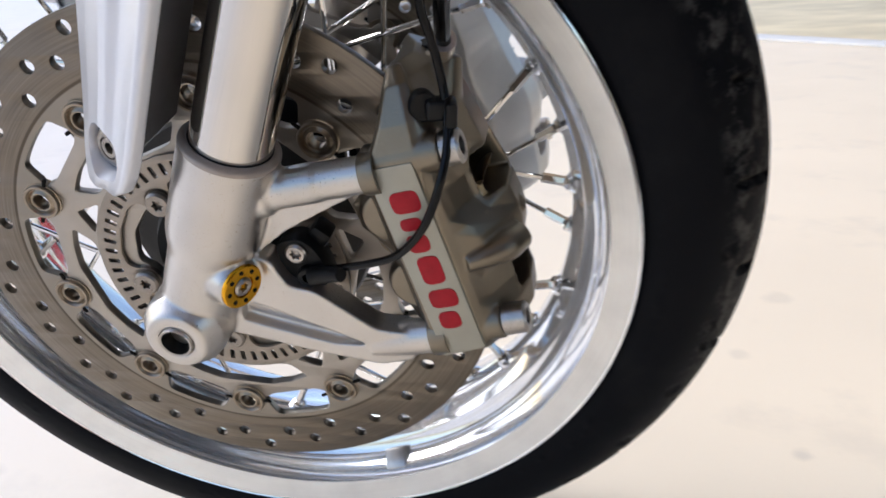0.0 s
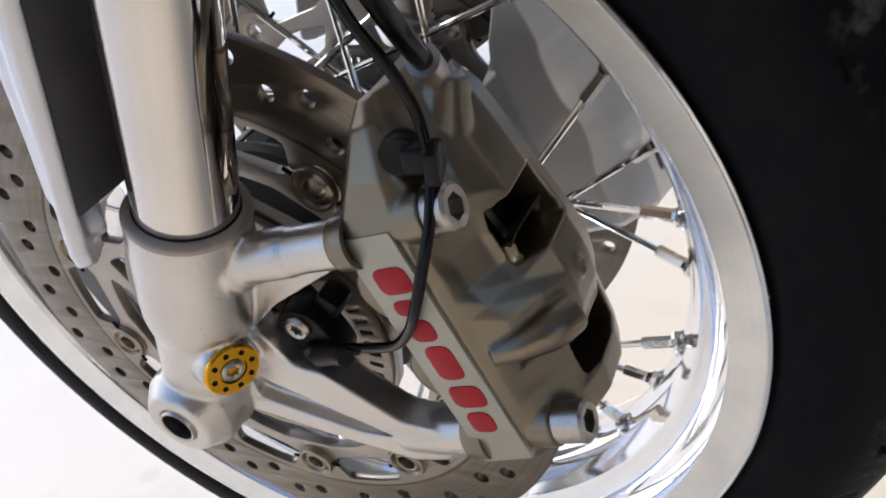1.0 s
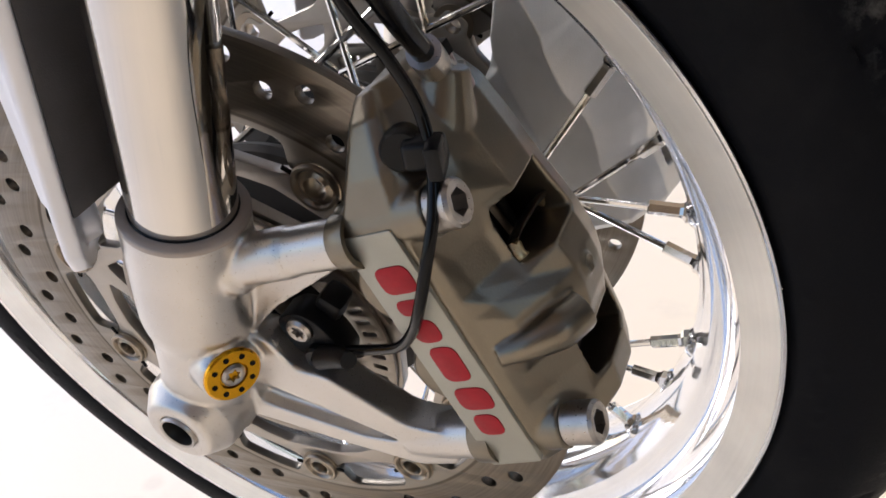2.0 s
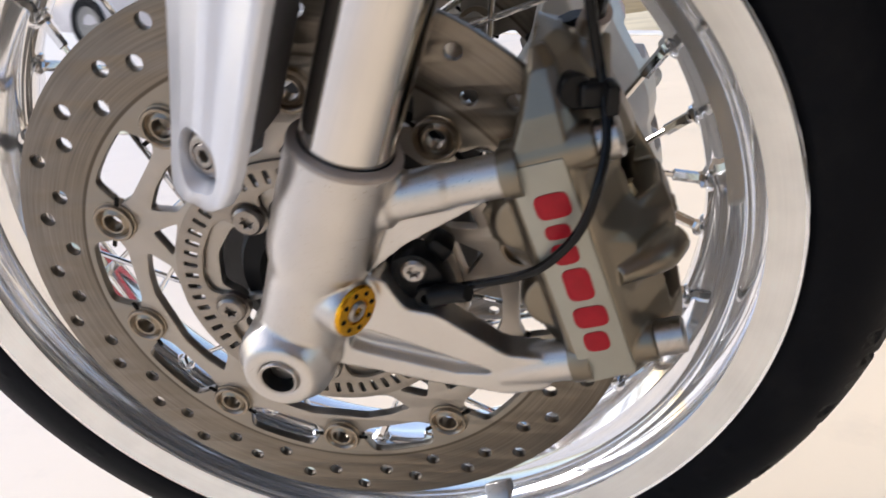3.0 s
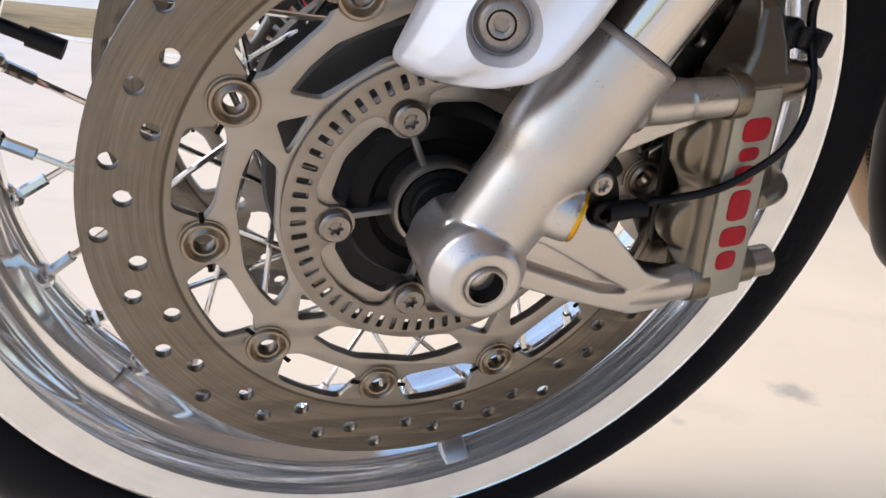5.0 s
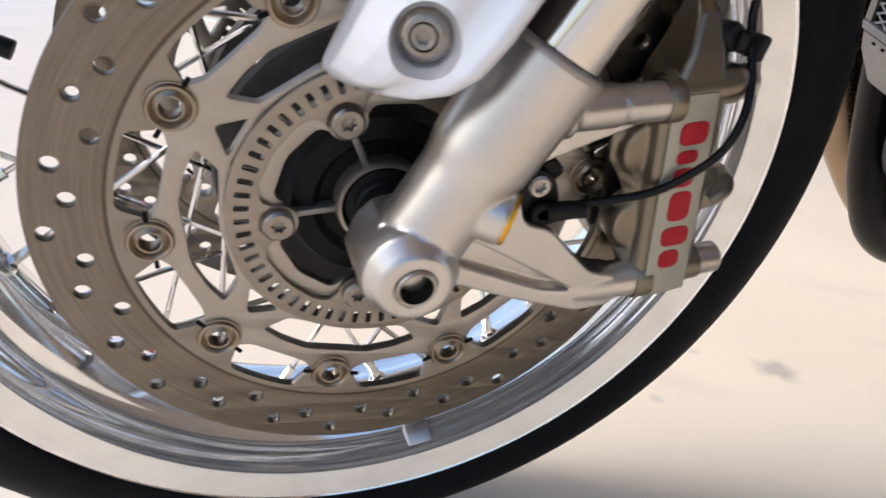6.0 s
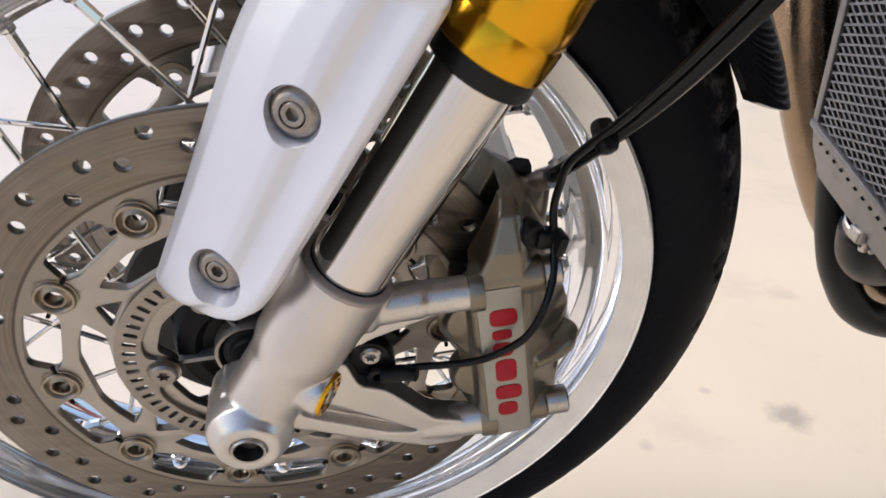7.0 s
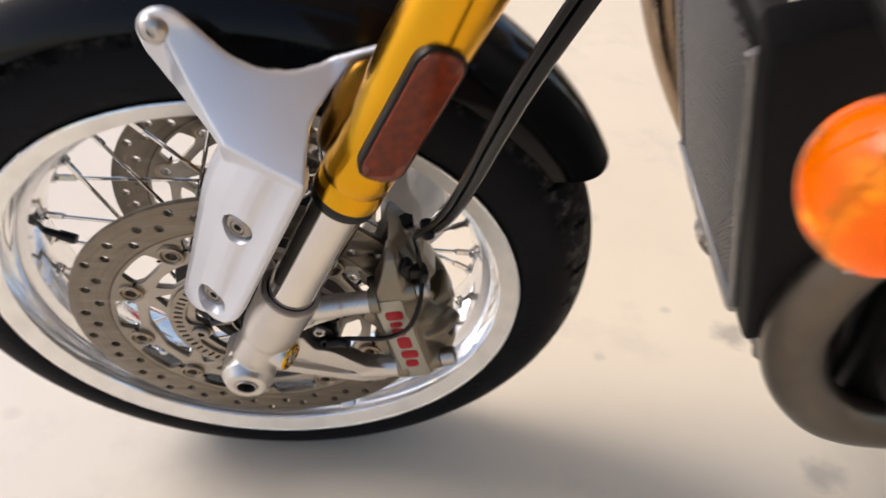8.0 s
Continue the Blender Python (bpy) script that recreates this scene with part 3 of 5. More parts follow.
def build_disc():
    edge = rounded(sector_line([(0.1165, 0), (0.1165, 3.2), (0.1090, 4.6), (0.1087, 6.0), (0.1040, 9.5), (0.1030, 19), (0.1045, 27), (0.1087, 30.0), (0.1090, 31.4), (0.1165, 32.8), (0.1165, 36)], 0), 0.003, 3)
    holes = [ring_points(0.0048, 24, 0, polar(0.1096, a)) for a in BOBBINS]
    for i in range(5):
        a = BOBBINS[1] + 72 * i
        win = [(0.0930, 8.6), (0.0805, 13.0), (0.0785, 19), (0.0785, 36), (0.0785, 53), (0.0805, 59.0), (0.0930, 63.4), (0.0945, 55), (0.0955, 46), (0.0940, 36), (0.0955, 26), (0.0945, 17)]
        holes.append(rounded([polar(r, a + d) for r, d in win], 0.0025, 3))
        holes.append(rounded([polar(r, a + d) for r, d in ((0.0900, 0), (0.0785, -8.0), (0.0785, 8.0))], 0.0028, 4))
    inner = []
    for i in range(5):
        a = 120.2 + 72 * i
        inner += [polar(r, a + d) for r, d in ((0.0440, -4), (0.0440, 4), (0.0465, 9), (0.0540, 14), (0.0550, 36), (0.0540, 58), (0.0465, 63))]
    holes.append(rounded(inner, 0.004, 3))
    # open arcs behind the slots of the sensor ring
    for i in range(15):
        a = 120.2 + 24 * i
        holes.append(rounded([polar(0.0638, a + d) for d in range(2, 23, 4)] + [polar(0.0724, a + d) for d in range(22, 1, -4)], 0.001, 2))
    carrier = bike_part("brake_disc", plate([edge] + holes, -0.0012, 0.006, 0.0005), M_CARRIER, "drilled floating brake disc on a grey carrier", place=BIKE)

    line = []
    for a in BOBBINS:
        line += [(0.1225, a - 18), (0.1225, a - 13), (0.1225, a - 9.0), (0.1110, a - 6.6), (0.1110, a - 5.2), (0.1180, a - 3.7), (0.1180, a + 3.7), (0.1110, a + 5.2), (0.1110, a + 6.6), (0.1225, a + 9.0), (0.1225, a + 13)]
    inside = rounded([polar(r, d) for r, d in line], 0.0035, 3)
    outline = [ring_points(0.160, 180), inside]
    radii = (0.1390, 0.1460, 0.1345, 0.1480, 0.1415, 0.1520)
    for k in range(54):
        outline.append(ring_points(0.0040, 20, 0, polar(radii[k % 6], 155.3 + k * 360 / 54)))
    part("rotor", plate(outline, -0.0018, 0.0050, 0.0003), M_STEEL, carrier, "brown-grey worn steel rotor with drilled holes")

    # floating bobbins
    bm = bmesh.new()
    lathe(bm, [(0.0044, -0.006), (0.0044, 0.0006), (0.0050, 0.0019), (0.0058, 0.0022), (0.0070, 0.0012), (0.0078, 0.0008), (0.0083, 0.0018), (0.0090, 0.0027), (0.0102, 0.0027), (0.0108, 0.0018),
               (0.0108, 0.0006), (0.0114, 0.0004), (0.0114, -0.006)], TO_EYE, 40, True)
    me = finish(bm, "bobbin", M_BOBBIN)
    for a in BOBBINS:
        part("bobbin", me, None, carrier, m=Matrix.Translation(at(0.1096, a, -0.0018)))
    # spring clip slits beside each bobbin
    bm = bmesh.new()
    box(bm, (0.0022, 0.0012, 0.0050), None, 0.0004)
    clip = finish(bm, "spring_clip", M_HOLE)
    for a in BOBBINS:
        for s in (-1, 1):
            part("spring_clip", clip, None, carrier, m=Matrix.Translation(at(0.1098, a + s * 6.9, -0.0024)) @ pose(0, 0, 0, 0, -a, 0))

    slots = []
    for k in range(60):
        a = 117.3 + 6 * k
        slots.append(rounded([polar(0.0645, a - 1.25), polar(0.0645, a + 1.25), polar(0.0718, a + 1.15), polar(0.0718, a - 1.15)], 0.0009, 2))
    lobes = []
    for i in range(5):
        a = 120.2 + 72 * i
        lobes += [polar(r, a + d) for r, d in ((0.0455, -5), (0.0455, 5), (0.0520, 9.5), (0.0600, 12), (0.0622, 20), (0.0622, 36), (0.0622, 52), (0.0600, 60), (0.0520, 62.5))]
    part("sensor_ring", plate([ring_points(0.0760, 128), rounded(lobes, 0.003, 3)] + slots, -0.0042, 0.0022, 0.0002), M_RING, carrier, "slotted grey speed-sensor ring")
    bm = bmesh.new()
    cap_bolt(bm, TO_EYE, 0.0078, 0.0042, 0.0030)
    lathe(bm, [(0.0078, 0.0), (0.0095, 0.0), (0.0095, -0.003), (0, -0.003)], TO_EYE, 32)
    me = finish(bm, "disc_bolt", M_HEAD)
    for i in range(5):
        part("disc_bolt", me, None, carrier, m=Matrix.Translation(at(0.0515, 120.2 + 72 * i, -0.0042)))
    return carrier


disc = build_disc()


# -- fork leg
FORK = Vector((0.389, 0, 0.921)).normalized()
FOOT = Vector((0.0012, -0.0388, 0.0))


def up_fork(s, dx=0.0, dy=0.0):
    """A point s up the leg, dx behind its line, dy towards the wheel."""
    return FOOT + FORK * s + Vector((FORK.z, 0, -FORK.x)) * dx + Vector((0, dy, 0))


def build_fork():
    bm = bmesh.new()
    along = frame_of(FOOT, FORK)
    lathe(bm, [(0, 0.030), (0.0204, 0.030), (0.0208, 0.0440), (0.0214, 0.0490), (0.0228, 0.0540), (0.0237, 0.0590), (0.0240, 0.066), (0.0240, 0.080), (0.0240, 0.1085), (0.0234, 0.1102), (0.018, 0.1102), (0.018, 0.09), (0, 0.09)], along, 64)
    lathe(bm, [(0, -0.016), (0.014, -0.014), (0.0195, -0.006), (0.0205, 0.010), (0.0210, 0.050), (0, 0.052)], along, 64)
    # axle boss: a wide drum with a dished end
    lathe(bm, [(0, 0.020), (0.0220, 0.020), (0.0228, 0.050), (0.0222, 0.0552), (0.0168, 0.0635), (0.0152, 0.0648), (0.0098, 0.0648), (0.0092, 0.0640), (0.0092, 0.031), (0, 0.031)], TO_EYE, 64)
    lathe(bm, [(0, 0.012), (0.0150, 0.012), (0.0170, 0.030), (0, 0.030)], TO_EYE, 48)
    # six-sided shoulder behind the boss
    lathe(bm, [(0, 0.022), (0.0240, 0.022), (0.0240, 0.043), (0, 0.043)], TO_EYE @ pose(0, 0, 0, 0, 0, 8), 6)
    # lower arm: a broad plate with a wedge sunk into it
    arm = rounded([(0.008, -0.012), (0.034, -0.0177), (0.0616, -0.0247), (0.100, -0.0320), (0.120, -0.0270), (0.120, -0.0095), (0.100, -0.0075), (0.088, 0.002), (0.070, 0.0165), (0.056, 0.0190), (0.048, 0.036), (0.020, 0.040)], 0.004, 3)
    wedge = rounded([(0.028, 0.008), (0.0375, 0.0065), (0.0955, -0.0190), (0.0760, -0.0185), (0.0340, -0.0070), (0.026, -0.004)], 0.0015, 2)
    add_mesh(bm, plate([arm], -0.0315, 0.0085))
    add_mesh(bm, plate([arm, wedge], -0.0385, 0.0085))
    tube(bm, [Vector((0.096, -0.031, -0.0215)), Vector((0.114, -0.031, -0.0175)), Vector((0.133, -0.031, -0.0135))], [0.0085, 0.0098, 0.0102], 24)
    # upper arm
    tube(bm, smooth_path([(0.036, -0.040, 0.074), (0.060, -0.038, 0.0775), (0.084, -0.036, 0.0815), (0.107, -0.035, 0.0855)]), [0.0125] * 8 + [0.0100] * 8 + [0.0092] * 9, 24)
    add_mesh(bm, plate([[Vector(p) for p in ((0.040, 0.036), (0.060, 0.052), (0.104, 0.0765), (0.104, 0.084), (0.050, 0.080))]], -0.036, 0.006))
    # boss of the adjuster
    m_gold = frame_of((0.0395, -0.0535, 0.0300), (0.84, -0.47, -0.12))
    lathe(bm, [(0, -0.026), (0.0136, -0.026), (0.0132, -0.004), (0.0124, -0.0010), (0, -0.0010)], m_gold, 40)
    leg = bike_part("fork_leg", fused(bm, 0.0010, 4), M_CAST, "silver cast fork leg with caliper arms", 60)

    bm = bmesh.new()
    lathe(bm, [(0.0070, 0.050), (0.0070, 0.0626), (0.0074, 0.0628), (0.0077, 0.0655), (0.0086, 0.0658), (0.0092, 0.0650), (0.0094, 0.0560), (0.0094, 0.050)], TO_EYE, 40, True)
    part("axle", bm, M_BOLT, leg, "hollow steel axle end")
    bm = bmesh.new()
    lathe(bm, [(0.0076, 0.0654), (0.0070, 0.0632), (0.0062, 0.0616), (0.0059, 0.0480), (0, 0.0475)], TO_EYE, 32)
    part("axle_bore", bm, M_PAD, leg)

    bm = bmesh.new()
    lathe(bm, [(0.0085, 0), (0.0118, 0), (0.0122, 0.0006), (0.0122, 0.0028), (0.0114, 0.0036), (0.0062, 0.0036), (0.0058, 0.0026), (0, 0.0026)], m_gold @ Matrix.Translation((0, 0, -0.003)), 48)
    cap = part("adjuster_cap", bm, M_GOLD, leg, "gold anodised adjuster cap with a ring of holes")
    bm = bmesh.new()
    for k in range(8):
        q = polar(0.0088, 45 * k)
        lathe(bm, [(0, 0.00385), (0.0012, 0.00385), (0.0012, 0.001), (0, 0.001)], m_gold @ Matrix.Translation((q.x, q.y, -0.003)), 12)
    tagged(part("adjuster_holes", bm, M_HOLE, leg), kind="stuff")
    bm = bmesh.new()
    cap_bolt(bm, m_gold, 0.0052, 0.0012, 0.0024, 0.002)
    part("adjuster_screw", bm, M_BOLT, leg)

    bm = bmesh.new()
    lathe(bm, [(0.0199, 0.1085), (0.0238, 0.1085), (0.0241, 0.1092), (0.0240, 0.1106), (0.0234, 0.1113), (0.0206, 0.1122), (0.0199, 0.1120)], along, 64, True)
    part("seal_lip", bm, M_LIP, leg, "brownish metal lip of the dust seal")
    bm = bmesh.new()
    lathe(bm, [(0.0190, 0.1080), (0.0199, 0.1080), (0.0200, 0.1124), (0.0197, 0.1127), (0.0190, 0.1124)], along, 64, True)
    part("dust_seal", bm, M_PLASTIC, leg, "dark rubber dust seal ring")
    bm = bmesh.new()
    lathe(bm, [(0, 0.100), (0.0195, 0.100), (0.0195, 0.245), (0, 0.245)], along, 64)
    part("stanchion", bm, M_TUBE, leg, "bright chromed fork tube", sharp=50)
    bm = bmesh.new()
    lathe(bm, [(0.0190, 0.2245), (0.0226, 0.2241), (0.0236, 0.2255), (0.0236, 0.2345), (0.0190, 0.2345)], along, 64, True)
    part("seal_holder", bm, M_PLASTIC, leg, "black fork seal holder")
    bm = bmesh.new()
    lathe(bm, [(0.018, 0.2330), (0.0236, 0.2330), (0.0242, 0.2337), (0.0242, 0.2475), (0.0235, 0.2485), (0.0235, 0.2497), (0.0243, 0.2509), (0.0243, 0.2600), (0.0234, 0.2640),
               (0.0231, 0.2720), (0.0240, 0.2960), (0.0256, 0.3300), (0.0260, 0.3600), (0.0260, 0.6200), (0, 0.6200)], along, 72)
    part("outer_tube", bm, M_GOLD, leg, "gold anodised outer fork tube")
    # lug in front of the tube, to which the mudguard stay is bolted
    bm = bmesh.new()
    lug = []
    for k in range(13):
        t = -1 + k / 6
        wide = max(0.05, math.sqrt(max(0.0, 1 - abs(t) ** 2.6)))
        ring = []
        for i in range(20):
            q = 2 * math.pi * i / 20
            ring.append(up_fork(0.2860 + 0.0420 * t, -0.0215 - 0.0130 * wide * math.cos(q), 0.0165 + 0.0110 * wide * math.sin(q)))
        lug.append(ring)
    loft(bm, lug)
    part("mounting_lug", bm, M_GOLD_SHADED, leg, "gold anodised lug for the mudguard stay, coloured dark as in shade", sharp=60)
    return leg


fork = build_fork()


# -- reflector on the gold tube
def build_reflector():
    side = Vector((0.15, -0.99, 0)).normalized()
    centre = up_fork(0.326) + side * 0.0248
    x = side.cross(FORK).normalized()
    m = Matrix((x, FORK, side)).transposed().to_4x4()
    m.translation = centre
    outline = rounded([(-0.0155, -0.053), (0.0155, -0.053), (0.0155, 0.053), (-0.0155, 0.053)], 0.0150, 6)
    bm = plate([outline], -0.004, 0.009, 0.001)
    lay = m @ pose(0, 0, 0, -90)
    bmesh.ops.transform(bm, verts=bm.verts, matrix=lay)
    base = bike_part("side_reflector", bm, M_PLASTIC, "long amber reflector in a black surround")
    outline = rounded([(-0.0135, -0.0508), (0.0135, -0.0508), (0.0135, 0.0508), (-0.0135, 0.0508)], 0.0130, 6)
    bm = plate([outline], -0.0052, 0.004, 0.0004)
    for k in range(40):
        h = -0.046 + 0.092 * k / 39
        w = 0.0125 if abs(h) < 0.038 else 0.0085
        box(bm, (2 * w, 0.0006, 0.0010), Matrix.Translation((0, -0.0053, h)) @ pose(0, 0, 0, 0, 18, 0))
    bmesh.ops.transform(bm, verts=bm.verts, matrix=lay)
    tagged(part("lens", bm, M_REFLECT, base, "ribbed dark amber lens"), "ribbed dark amber lens", kind="stuff")


build_reflector()


# -- fork cover and mudguard stay, one silver-white casting
def spine_frame(p, q):
    x = (q - p).normalized()
    m = Matrix((x, Vector((0, 1, 0)), x.cross(Vector((0, 1, 0))))).transposed().to_4x4()
    m.translation = (p + q) / 2
    return m


def cover_edge(z):
    """The cover's two long edges at a height: deep in front of the leg, and standing out beside it."""
    return Vector((-0.0176 + (z - 0.17) * 0.289, -0.016, z)), Vector((0.0408 + (z - 0.1772) * 0.433, -0.0640, z))


def build_stay():
    bm = bmesh.new()
    rows = ((0.0745, 0.14, 0.34, 0.3), (0.0765, 0.03, 0.55, 0.6), (0.0800, 0.0, 0.72, 0.85), (0.0860, 0.0, 0.88, 0.95), (0.0950, 0, 0.97, 1), (0.1100, 0, 1, 1), (0.1400, 0, 1, 1.05), (0.1700, 0, 1, 1.15),
            (0.2000, 0, 1, 1.3), (0.2150, 0.02, 1, 1.35), (0.2280, 0.05, 1, 1.35), (0.2380, 0.09, 1, 1.3), (0.2460, 0.14, 0.97, 1.2), (0.2530, 0.22, 0.92, 0.9))
    sections = []
    for z, f0, f1, full in rows:
        left, right = cover_edge(z)
        d = right - left
        n = Vector((d.y, -d.x, 0)).normalized()
        ring = []
        for f, b in ((0, -0.004), (0.0, 0.002), (0.06, 0.0062), (0.16, 0.0085), (0.38, 0.0098), (0.58, 0.0094), (0.66, 0.0082), (0.73, 0.0052), (0.82, 0.0042), (0.95, 0.0038), (1.0, 0.0020), (1.0, -0.004), (0.5, -0.002)):
            ring.append(left + d * (f0 + (f1 - f0) * f) + n * (b * (full if b > 0.003 else 1.0)))
        sections.append(ring)
    loft(bm, sections)
    # sheet that runs inwards to the mudguard
    top = fused(plate([rounded(STAY_TOP, 0.005, 4)], -0.0025, 0.005), 0.0014, 2)
    for v in top.verts:
        x = v.co.x
        t = min(1.3, (x - 0.019) / 0.049)
        yb, zb = min(-0.004, -0.047 - 0.0207 * t), 0.2624 - 0.0129 * t
        if v.co.z > zb:
            front = yb * (1 - min(1.0, (v.co.z - zb) / 0.050)) ** 1.15
        else:
            front = yb + 0.42 * (zb - v.co.z)
        v.co.y += min(-0.001, max(front, -0.047 + 1.2 * (0.019 - x))) - 0.002
    add_mesh(bm, top)
    # cup round the lower bolt, which bulges over the cover's edge
    lathe(bm, [(0, -0.004), (0.0128, -0.004), (0.0134, 0.0050), (0, 0.0050)], frame_of(Vector(STAY_BOLTS[0]), BOLT_WAY), 40)
    bm = fused(bm, 0.0011, 4)
    me = bpy.data.meshes.new("stay")
    bm.to_mesh(me)
    bm.free()
    ob = new("stay", me)
    cut = bmesh.new()
    for p in STAY_BOLTS:
        lathe(cut, [(0, 0.001), (0.0112, 0.001), (0.0122, 0.006), (0.0143, 0.0100), (0.0215, 0.03), (0, 0.03)], frame_of(Vector(p), BOLT_WAY), 48)
    cm = bpy.data.meshes.new("pockets")
    bmesh.ops.recalc_face_normals(cut, faces=cut.faces)
    cut.to_mesh(cm)
    cut.free()
    co = new("pockets", cm)
    bo = ob.modifiers.new("pockets", "BOOLEAN")
    bo.operation, bo.object, bo.solver = "DIFFERENCE", co, "EXACT"
    out = bpy.data.meshes.new_from_object(ob.evaluated_get(bpy.context.evaluated_depsgraph_get()))
    bpy.data.objects.remove(ob)
    bpy.data.objects.remove(co)
    bm = bmesh.new()
    bm.from_mesh(out)
    stay = bike_part("mudguard_stay", bm, M_WHITE, "silver-white painted fork cover and mudguard stay", 45)
    for p in STAY_BOLTS:
        bm = bmesh.new()
        m = frame_of(Vector(p), BOLT_WAY) @ Matrix.Translation((0, 0, 0.0012))
        # button head: a wide flange, a cone, and a dished top with its socket
        lathe(bm, [(0, 0.0004), (0.0106, 0.0004), (0.0108, 0.0012), (0.0104, 0.0019), (0.0085, 0.0038), (0.0074, 0.0044), (0.0057, 0.0044)], m, 44)
        cap_bolt(bm, m @ Matrix.Translation((0, 0, 0.0012)), 0.0060, 0.0032, 0.0029, 0.0035, 3)
        part("stay_bolt", bm, M_HEAD, stay, "flanged steel bolt sunk in the cover")
    bm = bmesh.new()
    m = frame_of(Vector((-0.0225, -0.0050, 0.3140)), (-0.05, -0.95, 0.25))
    lathe(bm, [(0, 0.0), (0.0098, 0.0), (0.0095, 0.002), (0.0070, 0.0048), (0.0030, 0.0058), (0.0026, 0.0040), (0, 0.0040)], m, 32)
    part("stay_bolt", bm, M_BOLT, stay, "domed bolt at the mudguard")
    # black spine behind the cover, beside the tube
    bm = bmesh.new()
    p, q = Vector((0.0125, -0.0430, 0.1120)), Vector((0.0640, -0.0430, 0.2310))
    box(bm, ((q - p).length, 0.034, 0.004), spine_frame(p, q), 0.0015)
    part("cover_spine", bm, M_SPINE, stay, "dark grey plastic spine")
    return stay


STAY_BOLTS = [(-0.0124, -0.0398, 0.1018), (0.0185, -0.0463, 0.1872)]
BOLT_WAY = (-0.40, -0.90, 0.10)
STAY_TOP = [(0.0110, 0.2300), (0.0125, 0.2570), (-0.0010, 0.2635), (-0.0201, 0.2715), (-0.0325, 0.2990), (-0.0350, 0.3140), (-0.0290, 0.3240), (-0.0178, 0.3285), (-0.0089, 0.3270), (0.0052, 0.3124),
            (0.0212, 0.3009), (0.0380, 0.2943), (0.0583, 0.2920), (0.0754, 0.2933), (0.0967, 0.3010), (0.1180, 0.3085), (0.1215, 0.3040), (0.1010, 0.2975), (0.0895, 0.2882), (0.0827, 0.2816), (0.0722, 0.2731), (0.0699, 0.2631), (0.0694, 0.2533), (0.0670, 0.2380), (0.0300, 0.2330)]
stay = build_stay()

# -- brake caliper, laid out along its own face: u down the face, v outwards, y across the disc
CAL_U, CAL_V, CAL_0 = Vector((0.240, 0, -0.971)), Vector((0.971, 0, 0.240)), Vector((0.1327, 0, 0.0375))


def cal(u, v, y):
    return CAL_0 + CAL_U * u + CAL_V * v + Vector((0, y, 0))


def cal_plate(points, front, depth, fillet=0.004, bevel=0.0):
    flat = [cal(u, v, 0) for u, v in points]
    return plate([rounded([(p.x, p.z) for p in flat], fillet, 4)], front, depth, bevel)


def cal_frame(u, v, y, axis=None):
    return frame_of(cal(u, v, y), axis or CAL_V)


def solid_cut(bm, cuts):
    """Takes closed shapes away from a closed body."""
    obs = []
    for name, b in (("body", bm), ("cuts", cuts)):
        bmesh.ops.recalc_face_normals(b, faces=b.faces)
        me = bpy.data.meshes.new(name)
        b.to_mesh(me)
        b.free()
        obs.append(new(name, me))
    bo = obs[0].modifiers.new("cut", "BOOLEAN")
    bo.operation, bo.object, bo.solver, bo.use_self = "DIFFERENCE", obs[1], "EXACT", True
    out = bpy.data.meshes.new_from_object(obs[0].evaluated_get(bpy.context.evaluated_depsgraph_get()))
    for o in obs:
        bpy.data.objects.remove(o)
    bm = bmesh.new()
    bm.from_mesh(out)
    return bm


